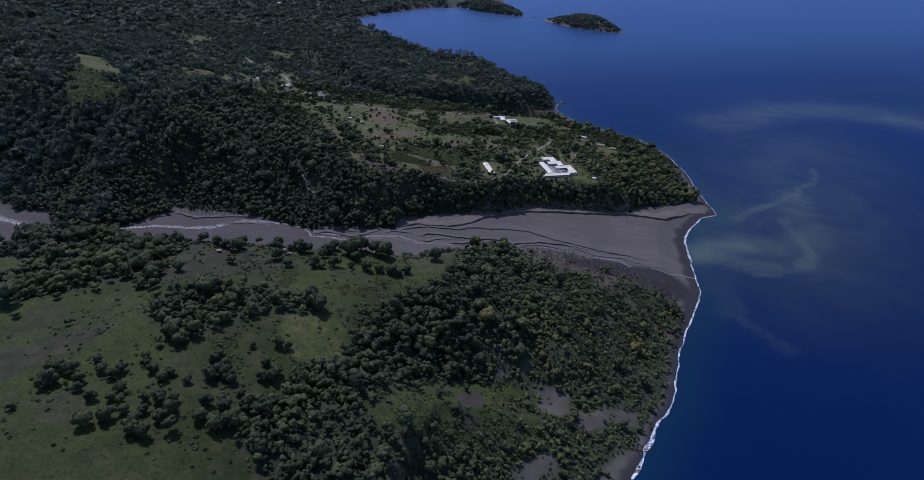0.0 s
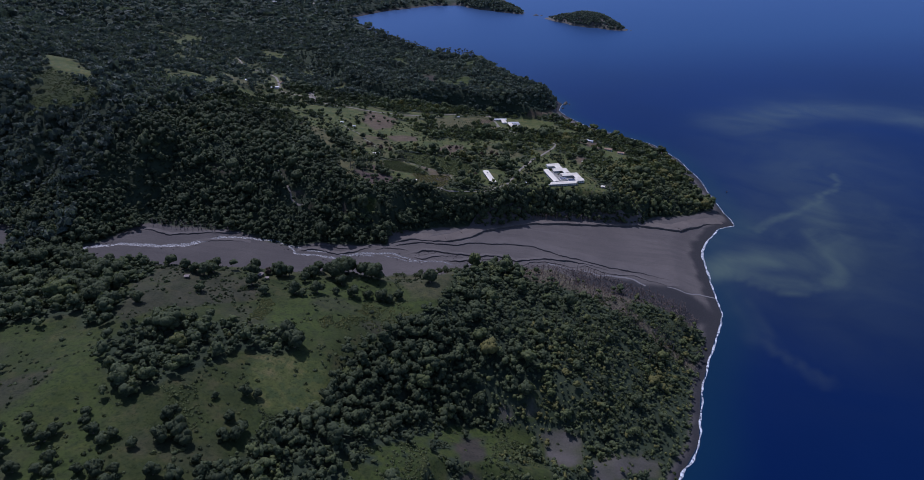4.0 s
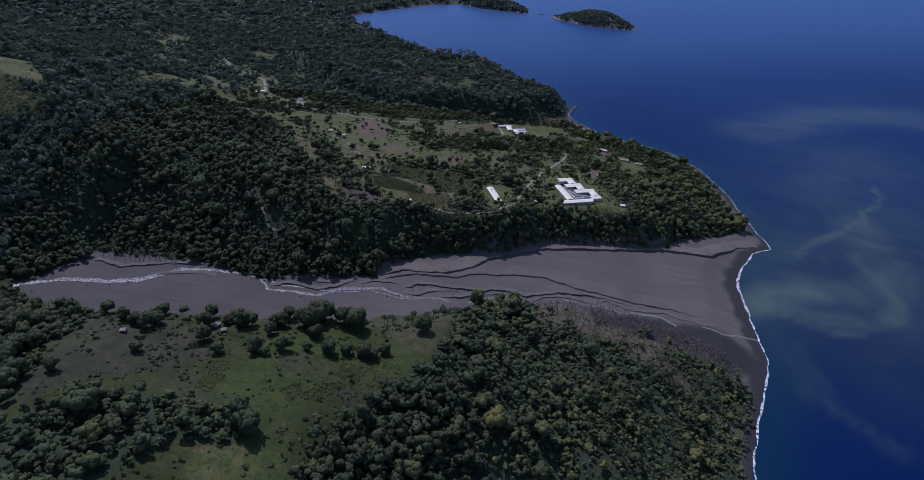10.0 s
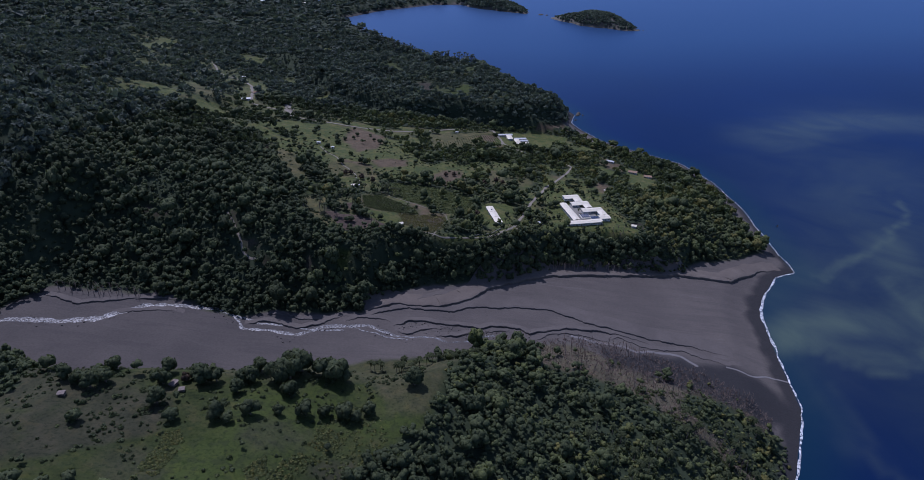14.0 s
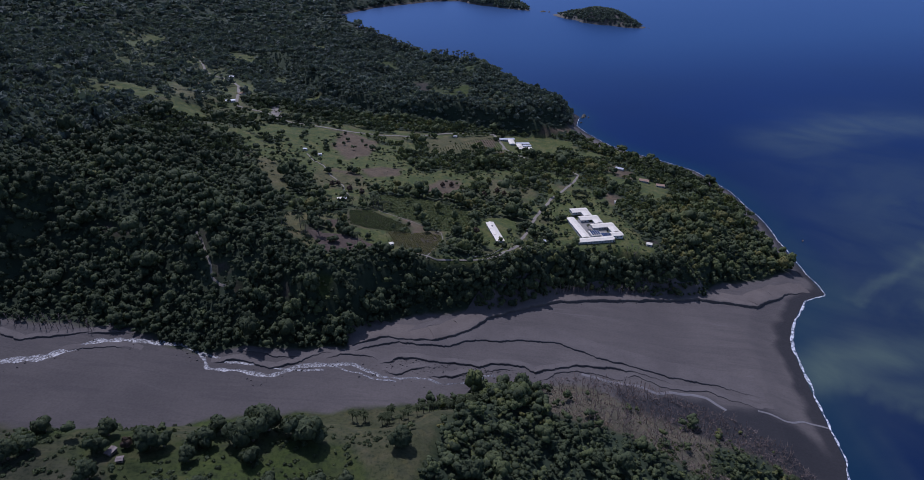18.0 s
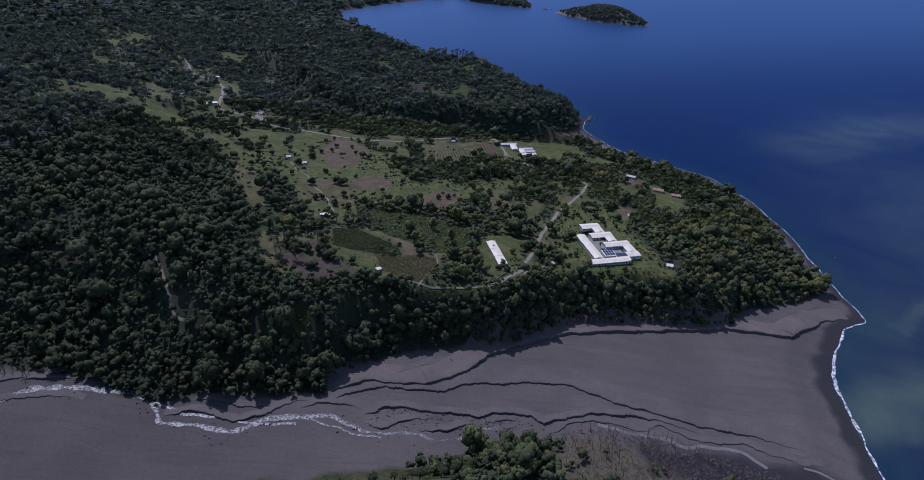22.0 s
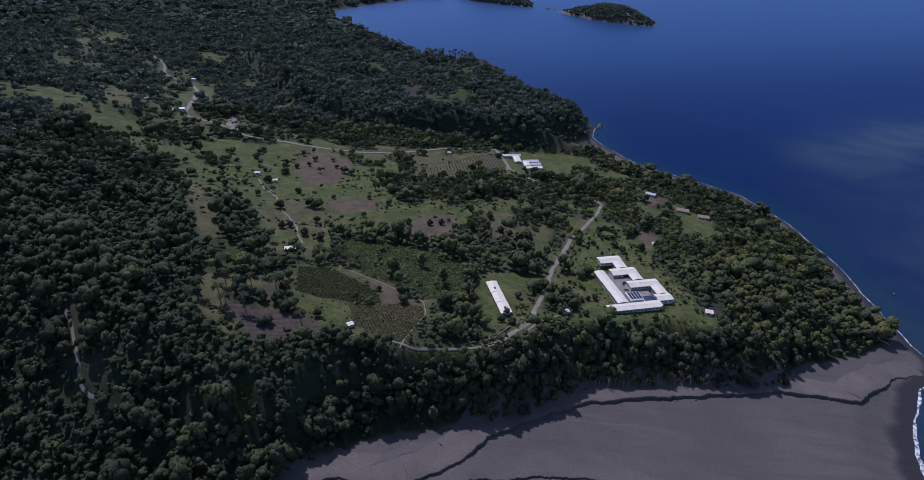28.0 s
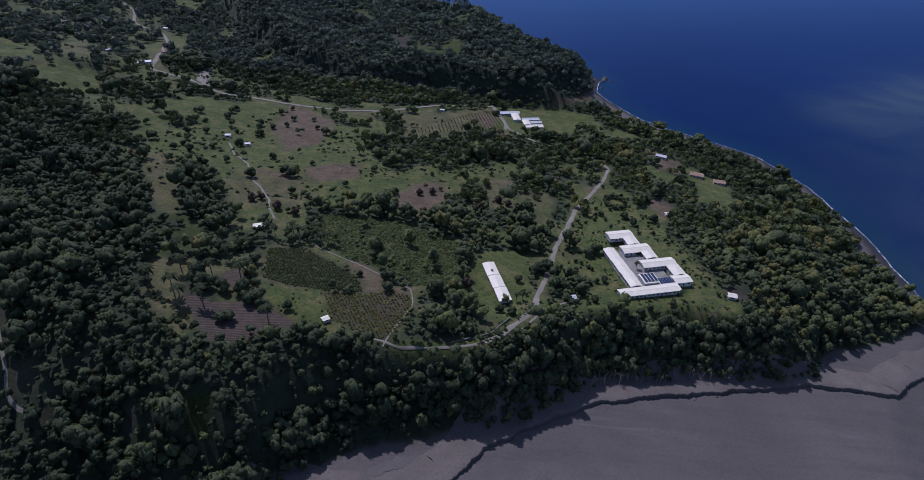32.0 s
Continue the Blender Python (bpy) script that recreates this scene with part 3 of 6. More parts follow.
def cover(x, y):
    """How closely trees stand, 0 to 1."""
    jx, jy = x + 5 * wave(x, y, 9, 11), y + 5 * wave(x, y, 8, 12)
    w = np.ones(np.shape(x))
    w = w * (1 - 0.985 * patch_in(jx, jy, MEADOW, 4)) * (1 - (0.98 - 0.8 * smooth(-0.12, 0.22, wave(x, y, 17, 14))) * patch_in(jx, jy, TERRACE, 4)) * (1 - (0.72 - 0.62 * smooth(-0.08, 0.3, wave(x, y, 34, 15))) * patch_in(jx, jy, VALLEY, 20))
    for g in GROVES:
        w = np.maximum(w, 0.92 * patch_in(jx, jy, g, 4))
    for kind, p in PLOTS:
        k = patch_in(jx, jy, p, 2)
        w = w * (1 - k) + k * np.minimum(w, CLEAR[kind] * 5 * smooth(0.15, 0.5, wave(x, y, 8, 71)))
    w = w * (0.8 + 0.2 * smooth(-0.72, -0.5, wave(x, y, 10, 21)))
    n, s = bed_north(x) + 5 * wave(x, y, 17, 4), bed_south(x) + 5 * wave(x, y, 15, 5)
    w = w * (1 - smooth(-3, 1, y - s) * smooth(3, -1, y - n))
    for line, half in ((ROAD, 4.5), (VALLEY_ROAD, 10)):
        d, _ = to_line(x, y, line)
        w = w * smooth(half - 1, half + 1, d)
    k = lerp(y, [600, 680, 1200, 1320, 1430, 1480, 1560, 1620], [0.4, 1.0, 1.0, 1.8, 1.6, 0.6, 0.6, 1.0])
    return w * smooth(14 * k, 20 * k, shore(x, y))


# ---- ground ----
gx = steps((-9000, -2600, 400), (-2600, -1000, 40), (-1000, -450, 14), (-450, 430, 4.0), (430, 700, 30))
gy = steps((-200, 180, 20), (180, 940, 4.0), (940, 1560, 7), (1560, 3600, 30), (3600, 5200, 200))
GX, GY = np.meshgrid(gx, gy, indexing="ij")
GZ = height(GX, GY)
n, s = bed_north(GX) + 5 * wave(GX, GY, 17, 4), bed_south(GX) + 5 * wave(GX, GY, 15, 5)
ash = smooth(-2, 2, GY - s) * smooth(2, -2, GY - n)
C = shore(GX, GY)
ash = np.maximum(ash, smooth(24, 16, C / lerp(GY, [600, 680, 1200, 1320, 1500, 1600], [0.45, 1.0, 1.0, 1.8, 1.8, 1.0])))
ash = np.maximum(ash, 0.32 * patch_in(GX, GY, PLOTS[-1][1], 6))
for kind, p in PLOTS:
    if kind == "ash":
        ash = np.maximum(ash, patch_in(GX + 5 * wave(GX, GY, 7, 11), GY + 5 * wave(GX, GY, 6, 12), p, 3) * (0.7 + 0.3 * wave(GX, GY, 9, 18)))
wet = smooth(3, -5, C + 5 * wave(GX, GY, 14, 6) + 2 * wave(GX, GY, 5, 66) - lerp(GY, [500, 620, 860, 900], [8, 16, 16, 9])) * 0.9
wet = np.maximum(wet, 0.92 * patch_in(GX + 6 * wave(GX, GY, 12, 61), GY + 6 * wave(GX, GY, 10, 62), [(121, 689), (200, 696), (266, 682), (285, 662), (287, 622), (252, 615), (229, 634), (186, 650), (129, 667)], 7))
wet = np.maximum(wet, 0.25 * smooth(-60, -200, GX) * ash)
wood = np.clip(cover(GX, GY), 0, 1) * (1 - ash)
soil = 0.4 * smooth(0.2, 0.75, wave(GX, GY, 23, 7)) + 0.45 * smooth(0.25, 0.7, wave(GX, GY, 11, 27)) * (GY > 760)
soil = np.clip(soil, 0, 0.75) * (1 - ash)
for kind, p in PLOTS:
    k = patch_in(GX + 4 * wave(GX, GY, 9, 11), GY + 4 * wave(GX, GY, 8, 12), p, 3)
    soil = np.maximum(soil * (1 - k), k * {"earth": 1.0, "plough": 0.9, "crop": 0.6, "field": 0.4, "dry": 0.58, "straw": 0.42, "dead": 0.9, "sand": 1.0}.get(kind, 0.0))
soil = np.maximum(soil, smooth(7, 3, to_line(GX, GY, VALLEY_ROAD)[0]) * 0.4)
soil = soil * (1 - ash)
lush = np.clip(patch_in(GX, GY, TERRACE, 10) + patch_in(GX, GY, VALLEY, 40), 0, 1)
for kind, p in PLOTS:
    if kind in ("meadow", "lawn", "field", "sand", "dead", "straw"):
        lush = np.maximum(lush, (0.3 if kind == "straw" and p[0][1] < 760 else 1.0) * patch_in(GX, GY, p, 4))
    if kind == "turf":
        lush = np.maximum(lush, 0.75 * patch_in(GX, GY, p, 6))
    if kind in ("crop", "plough", "banana"):
        lush = lush * (1 - 0.7 * patch_in(GX, GY, p, 3))
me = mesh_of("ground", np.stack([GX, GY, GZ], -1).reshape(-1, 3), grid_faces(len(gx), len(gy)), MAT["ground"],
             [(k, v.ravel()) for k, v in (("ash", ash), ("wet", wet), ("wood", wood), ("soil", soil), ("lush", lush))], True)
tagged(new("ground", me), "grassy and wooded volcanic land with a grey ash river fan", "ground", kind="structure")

wx, wy = steps((-3000, 100, 300), (100, 1200, 10), (1200, 9000, 600)), steps((-3000, 200, 300), (200, 1700, 10), (1700, 3000, 100), (3000, 9000, 400))
WX, WY = np.meshgrid(wx, wy, indexing="ij")
shoal = smooth(-60, 0, shore(WX, WY))
silt = 0 * WX
# painted haze of the far water, growing with distance
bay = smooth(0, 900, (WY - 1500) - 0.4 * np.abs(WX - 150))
PLUMES = []


def plume(strength, wide, line):
    PLUMES.append((strength, wide, line))


plume(1.0, 36, [(328, 752), (363, 774), (401, 779)])
plume(0.8, 9, [(434, 883), (495, 924), (563, 982), (626, 1044), (677, 1112)])
plume(0.4, 30, [(434, 883), (495, 924), (563, 982), (626, 1044), (640, 1180)])
plume(0.7, 8, [(322, 743), (355, 725), (391, 707), (431, 702), (461, 721)])
plume(0.6, 26, [(355, 745), (391, 727), (431, 722)])
plume(0.75, 20, [(500, 867), (501, 824), (498, 785), (487, 757), (465, 738)])
plume(0.58, 60, [(400, 790), (450, 780), (500, 800), (545, 900), (560, 980)])
plume(0.36, 190, [(430, 790), (520, 880), (600, 1010), (680, 1230)])
plume(0.3, 9, [(345, 680), (335, 616), (335, 578), (346, 555), (362, 535)])
plume(0.25, 24, [(324, 708), (325, 656), (318, 611)])
plume(0.35, 12, [(488, 1016), (494, 975)])
plume(0.5, 85, [(591, 1403), (700, 1490), (800, 1550), (920, 1580), (1051, 1520), (1160, 1450)])
plume(0.3, 110, [(765, 1540), (920, 1590), (1100, 1530)])
for k, wide, line in PLUMES:
    d, _ = to_line(WX + 10 * wave(WX, WY, 26, 51), WY + 10 * wave(WX, WY, 22, 52), line)
    silt = np.maximum(silt, k * np.exp(-(d / wide) ** 2))
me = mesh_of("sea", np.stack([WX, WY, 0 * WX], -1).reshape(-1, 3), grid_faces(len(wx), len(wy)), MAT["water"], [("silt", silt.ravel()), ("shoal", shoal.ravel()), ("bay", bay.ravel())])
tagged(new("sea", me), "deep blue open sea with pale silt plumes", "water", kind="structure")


# ---- woods ----
def crown_proto(rng, quads, lobes, flat=0.85, full=1.0, rough=0.35, sides=0):
    """A unit crown whose foot is at z = 0 and whose top is near z = 1.6, as places and normals: rounded lobes of leaf mass
    (with the given number of sides; none if 0) and loose sprays on them."""
    u = rng.normal(size=(lobes, 3))
    u[:, 2] = np.abs(u[:, 2]) * 0.9 - 0.1
    u /= np.linalg.norm(u, axis=1)[:, None]
    c = np.array([0, 0, 0.72]) + u * rng.uniform(0.42, 0.66, lobes)[:, None] * (1, 1, 0.8)
    r = rng.uniform(0.22, 0.5, lobes)
    c[0], r[0], u[0] = (0, 0, 0.75), 0.62, (0, 0, 1)
    out = []
    if sides:
        for ck, rk, uk in zip(c, r, u):
            e = np.cross(uk, (0.3, 0.9, 0.2))
            e /= np.linalg.norm(e)
            f = np.cross(uk, e)
            ang = np.arange(sides) * 2 * math.pi / sides + rng.uniform(0, 6)
            rings = []
            for polar, shift in ((0.85, 0.0), (1.8, math.pi / sides)):
                d = math.cos(polar) * uk + math.sin(polar) * (np.cos(ang + shift)[:, None] * e + np.sin(ang + shift)[:, None] * f)
                rings.append((ck + d * (rk * rng.uniform(0.7, 1.25, sides))[:, None] * (1, 1, flat), d))
            top = (ck + uk * rk * rng.uniform(0.9, 1.15), uk)
            for i in range(sides):
                j = (i + 1) % sides
                for tri in ((top, (0, i), (0, j)), ((0, i), (1, i), (0, j)), ((0, j), (1, i), (1, j))):
                    for w in tri:
                        out.append(np.concatenate(top if w is top else (rings[w[0]][0][w[1]], rings[w[0]][1][w[1]])))
        quads = max(quads - len(out) // 3, 6)
    share = r ** 1.6
    k = rng.choice(lobes, quads, p=share / share.sum())
    v = rng.normal(size=(quads, 3))
    v[:, 2] = np.abs(v[:, 2]) * 1.0 - 0.3
    v = v + 0.45 * (c[k] - (0, 0, 0.7))
    v /= np.linalg.norm(v, axis=1)[:, None]
    p = c[k] + v * (r[k] * rng.uniform(0.85, 1.12, quads))[:, None] * (1, 1, flat)
    nrm = v + rng.normal(size=(quads, 3)) * rough
    nrm /= np.linalg.norm(nrm, axis=1)[:, None]
    a = np.cross(nrm, rng.normal(size=(quads, 3)))
    a /= np.linalg.norm(a, axis=1)[:, None]
    b = np.cross(nrm, a)
    s = (rng.uniform(0.6, 1.35, quads) * full * (0.22 if sides else 2.2 / math.sqrt(quads)))[:, None]
    if sides > 4:
        s = s * 0.65
    q = np.stack([p + a * s, p + (-0.5 * a + 0.87 * b) * s - nrm * s * 0.15, p + (-0.5 * a - 0.87 * b) * s], 1)
    soft = v * 0.8 + nrm * 0.4
    soft /= np.linalg.norm(soft, axis=1)[:, None]
    q = np.concatenate([q.reshape(-1, 3), np.repeat(soft, 3, 0)], 1)
    return np.concatenate([np.array(out), q]) if out else q


def scatter(protos, rng, x, y, z, r, stretch, tint):
    """Vertices of one crown at each place."""
    vs, ts = [], []
    pick = rng.integers(0, len(protos), len(x))
    turn = rng.uniform(0, 2 * math.pi, len(x))
    for i, p in enumerate(protos):
        k = np.where(pick == i)[0]
        if not len(k):
            continue
        ca, sa = np.cos(turn[k])[:, None], np.sin(turn[k])[:, None]
        rr = r[k][:, None]
        px = (p[None, :, 0] * ca - p[None, :, 1] * sa) * rr + x[k][:, None]
        py = (p[None, :, 0] * sa + p[None, :, 1] * ca) * rr + y[k][:, None]
        pz = p[None, :, 2] * rr * stretch[k][:, None] + z[k][:, None]
        nx = p[None, :, 3] * ca - p[None, :, 4] * sa
        ny = p[None, :, 3] * sa + p[None, :, 4] * ca
        vs.append(np.stack([px, py, pz, nx, ny, p[None, :, 5] + 0 * nx], -1).reshape(-1, 6))
        ts.append(np.repeat(tint[k], len(p)))
    return np.concatenate(vs), np.concatenate(ts)


rng = np.random.default_rng(5)
PROTO = {q: [crown_proto(rng, q, l, 0.85, 1.0, 0.4, sides) for l in ls] for q, sides, ls in ((270, 5, (9, 10, 11, 12, 10, 11)), (150, 5, (5, 6, 7, 6, 5, 6)), (90, 4, (5, 6, 6, 5, 6, 5)), (72, 4, (4, 5, 4, 5, 5, 4)), (60, 4, (3, 4, 4, 3, 4, 4)))}
PROTO.update({q: [crown_proto(rng, q, l, 0.85, 1.15, 0.2) for l in (3, 4, 5, 7, 6, 5)] for q in (44, 30, 20)})


def wood(name, label, x0, x1, y0, y1, cell, quads, rmin, rmax, where=None, share=1.0, tall=1.0, mat="leaf"):
    nx, ny = int((x1 - x0) / cell), int((y1 - y0) / cell)
    ix, iy = np.meshgrid(np.arange(nx), np.arange(ny), indexing="ij")
    x = x0 + (ix.ravel() + rng.uniform(0, 1, nx * ny)) * cell
    y = y0 + (iy.ravel() + rng.uniform(0, 1, nx * ny)) * cell
    keep = rng.uniform(0, 1, len(x)) < share * cover(x, y) ** (1.0 if share == 1.0 else 2.0)
    if where is not None:
        keep &= where(x, y)
    x, y = x[keep], y[keep]
    r = rng.uniform(rmin, rmax, len(x)) * (1 + 0.32 * wave(x, y, 26, 9)) * rng.choice([0.6, 0.8, 1.0, 1.2, 1.65], len(x))
    st = rng.uniform(0.7, 1.3, len(x)) * tall
    fringe = smooth(200, 100, shore(x, y)) * (y < 720)
    r = r * (1 - 0.3 * fringe)
    gully = smooth(40, -20, x) * smooth(-125, -105, x) * (y < 560)
    # the two y > 620 and y > 640 terms paint river-bank shade into the tint
    tint = np.clip(0.42 + 0.2 * wave(x, y, 17, 8) + 0.2 * wave(x, y, 58, 13) + np.where(rng.uniform(0, 1, len(x)) < 0.06, 0.3, 0.0) + rng.normal(size=len(x)) * np.where(x < -200, 0.1, 0.17 if mat == "leaf" else 0.08) + 0.27 * fringe - 0.12 * gully - 0.14 * smooth(-150, -300, x) * (y > 620) - 0.1 * smooth(850, 790, y) * (y > 640) + 0.2 * smooth(790, 880, y) * smooth(-260, -120, x) * smooth(1420, 1360, y), 0, 1)
    z = height(x, y) + rng.uniform(-0.3, 0.65, len(x)) * r
    v, t = scatter(PROTO[quads], rng, x, y, z, r, st, tint)
    me = mesh_of(name, v, np.arange(len(v)).reshape(-1, 3), MAT[mat], [("tint", t)])
    return tagged(new(name, me), label, "trees", kind="stuff")


wood("woodland", "dense dark green broadleaf forest on the seaward slope", -150, 330, 180, 720, 4.7, 60, 2.1, 3.7)
wood("woodland", "clumps of dark trees in the hill pasture", -520, -150, 180, 660, 5.4, 90, 2.4, 4.0, None, 1.0, 1.2)
wood("woodland", "tall dark forest along the river bank", -460, 430, 640, 1000, 4.7, 72, 2.1, 3.6, None, 1.0, 1.3)
wood("woodland", "broad spreading crowns above the seaward forest", -150, 300, 180, 700, 15, 270, 3.4, 6.2, None, 0.7)
wood("woodland", "broad spreading crowns above the river forest", -480, 400, 640, 1000, 14, 270, 3.2, 5.6, None, 0.7, 1.4)
wood("woodland", "broad crowns in the pasture clumps", -520, -150, 180, 660, 13, 270, 3.6, 5.8, None, 0.8, 1.1)
wood("woodland", "green trees and thickets on the terrace", -460, 430, 1000, 1380, 5.8, 44, 2.2, 4.2)
wood("woodland", "broad crowns among the terrace thickets", -460, 400, 1000, 1380, 17, 150, 4.6, 7.0, None, 0.7)
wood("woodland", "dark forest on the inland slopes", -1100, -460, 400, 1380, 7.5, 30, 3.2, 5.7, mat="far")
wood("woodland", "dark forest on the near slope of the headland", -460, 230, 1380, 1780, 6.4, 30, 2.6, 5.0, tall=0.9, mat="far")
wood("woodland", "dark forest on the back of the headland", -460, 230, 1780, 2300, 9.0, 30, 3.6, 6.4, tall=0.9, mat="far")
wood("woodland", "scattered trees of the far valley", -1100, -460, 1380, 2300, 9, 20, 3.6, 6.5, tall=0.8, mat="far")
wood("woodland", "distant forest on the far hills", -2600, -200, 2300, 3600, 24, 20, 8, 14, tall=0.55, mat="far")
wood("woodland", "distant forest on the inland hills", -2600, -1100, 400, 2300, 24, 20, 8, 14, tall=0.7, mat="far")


def thicket(label, poly, n, rmin, rmax, lift, tall, lo, hi, quads=150):
    """A close stand of tall trees inside an outline."""
    xs, ys = [p[0] for p in poly], [p[1] for p in poly]
    x, y = rng.uniform(min(xs), max(xs), n), rng.uniform(min(ys), max(ys), n)
    k = inside(x, y, poly)
    x, y = x[k], y[k]
    r = rng.uniform(rmin, rmax, len(x))
    v, t = scatter(PROTO[quads], rng, x, y, height(x, y) + lift * r, r, rng.uniform(0.85, 1.15, len(x)) * tall, rng.uniform(lo, hi, len(x)))
    tagged(new("woodland", mesh_of("woodland", v, np.arange(len(v)).reshape(-1, 3), MAT["leaf"], [("tint", t)])), label, "trees", kind="stuff")


thicket("tall dark trees on the narrow neck beside the stream", [(-518, 560), (-500, 602), (-478, 606), (-445, 620), (-428, 620), (-408, 606), (-392, 598), (-400, 560), (-440, 540)], 330, 3.4, 5.6, 1.1, 1.4, 0.1, 0.4)
thicket("even-topped dark trees on the flat beside the stream", [(-560, 712), (-480, 705), (-425, 706), (-402, 694), (-402, 678), (-420, 657), (-446, 645), (-475, 634), (-560, 640)], 900, 2.6, 3.6, 1.0, 1.3, 0.2, 0.42, 72)
thicket("tall dark trees filling the gully beside the pasture", [(-106, 384), (-104, 415), (-98, 446), (-62, 500), (-10, 520), (20, 470), (-10, 430), (-60, 388), (-92, 366)], 330, 3.2, 5.8, 0.7, 1.35, 0.08, 0.42)


# ---- lines laid over the ground: tracks, stream, scarps, surf ----
def along(line, step, wobble=0.0, seed=0):
    """Evenly spaced places on a polyline, with the normals to their left."""
    p = np.array(line, float)
    d = np.concatenate([[0], np.cumsum(np.hypot(*np.diff(p, axis=0).T))])
    t = np.arange(0, d[-1], step)
    q = np.stack([np.interp(t, d, p[:, 0]), np.interp(t, d, p[:, 1])], 1)
    for _ in range(3):
        q[1:-1] = (q[:-2] + 2 * q[1:-1] + q[2:]) / 4
    tan = np.gradient(q, axis=0)
    nrm = np.stack([-tan[:, 1], tan[:, 0]], 1) / np.maximum(np.hypot(*tan.T), 1e-6)[:, None]
    if wobble:
        q = q + nrm * (wobble * wave(t, t * 0.37 + 5 * seed, 7, seed))[:, None]
    return q, nrm, t


def ribbon(name, line, offsets, lifts, mat, step=3.0, wobble=0.0, seed=0, widths=None, on=None):
    """A strip that follows the ground: offsets to the left of the line and heights over the ground."""
    q, nrm, t = along(line, step, wobble, seed)
    w = np.ones(len(t)) if widths is None else widths(t)
    rows = []
    for o, l in zip(offsets, lifts):
        p = q + nrm * (o * w)[:, None]
        z = (on or height)(p[:, 0], p[:, 1]) + l
        rows.append(np.stack([p[:, 0], p[:, 1], z], 1))
    v = np.stack(rows, 1)
    me = mesh_of(name, v.reshape(-1, 3), grid_faces(len(t), len(offsets)), mat)
    return new(name, me)


tagged(ribbon("road", ROAD, (-1.9, -0.7, 0.7, 1.9), (0.2, 0.32, 0.32, 0.2), MAT["track"], 2.0, 0.7, 1, lambda t: (1 + 0.3 * wave(t, t, 7, 3)) * lerp(t, [0, 60, 85], [0.35, 0.5, 1.0])), "pale grey gravel road past the school", "road", kind="structure")
tagged(ribbon("road", VALLEY_ROAD, (-2.7, -1.0, 1.0, 2.7), (0.4, 0.6, 0.6, 0.4), MAT["track"], 5.0, 1.4, 2), "pale dirt road in the far valley", "road", kind="structure")
tagged(ribbon("footpath", [(32, 823), (49, 849), (63, 861), (78, 869)], (-0.8, 0, 0.8), (0.2, 0.3, 0.2), MAT["track"], 2.0, 0.4, 3), "narrow worn footpath above the river bank", "path", kind="structure")
tagged(ribbon("footpath", [(-122, 907), (-106, 891), (-96, 886), (-80, 878), (-60, 866), (-46, 856), (-38, 854), (-35, 833), (-43, 814), (-48, 797)], (-0.45, 0, 0.45), (0.2, 0.3, 0.2), MAT["track"], 2.0, 0.6, 4, lambda t: 1 + 0.4 * wave(t, t, 9, 5)), "worn earth path round the crop field", "path", kind="structure")
tagged(ribbon("footpath", [(22, 1355), (31, 1306), (39, 1271), (38, 1240)], (-1.8, 0, 1.8), (0.3, 0.4, 0.3), MAT["track"], 3.0, 0.5, 31), "pale track between the field and the far school", "path", kind="structure")
tagged(ribbon("footpath", [(-240, 1075), (-225, 1046), (-203, 1023), (-189, 994), (-165, 960), (-150, 925)], (-0.9, 0, 0.9), (0.3, 0.4, 0.3), MAT["track"], 3.0, 1.2, 32), "pale path across the terrace pasture", "path", kind="structure")
tagged(ribbon("gravel_wash", [(-330, 1240), (-356, 1294), (-372, 1335), (-377, 1388), (-400, 1460), (-423, 1533), (-440, 1600)], (-7, -2, 2, 7), (0.2, 0.5, 0.5, 0.2), MAT["track"], 5.0, 4.0, 33, lambda t: 0.9 + 0.5 * wave(t, t, 17, 5)), "pale dry gravel wash beside the valley road", "stream bed", kind="structure")
tagged(ribbon("stream", STREAM[:22], (-4.0, -2.8, -1.2, 1.2, 2.8, 4.0), (0.04, 0.14, 0.22, 0.22, 0.14, 0.04), MAT["stream"], 2.0, 1.6, 6, lambda t: (0.8 + 0.5 * wave(t, t, 6, 2) + 0.25 * np.sin(t / 37)) * lerp(t, [380, 440], [0.9, 0.5])), "white shallow silty stream running over grey ash", "stream", kind="structure")
tagged(ribbon("stream", [(-139, 680), (-110, 681), (-80, 671), (-60, 668)], (-0.8, 0, 0.8), (0.14, 0.2, 0.14), MAT["stream"], 2.0, 1.6, 30), "thin braid of the silty stream", "stream", kind="structure")
tagged(ribbon("footpath", [(-267, 797), (-255, 782), (-245, 768), (-239, 754), (-230, 747), (-215, 744)], (-1.0, 0, 1.0), (0.3, 0.5, 0.3), MAT["track"], 2.0, 0.8, 9), "pale earth path in a forest clearing", "path", kind="structure")
tagged(ribbon("stream", [(-225, 684), (-200, 677), (-170, 676), (-150, 672), (-120, 676)], (-1.2, 0, 1.2), (0.12, 0.18, 0.12), MAT["stream"], 2.0, 1.8, 8), "thin side channel of the stream", "stream", kind="structure")

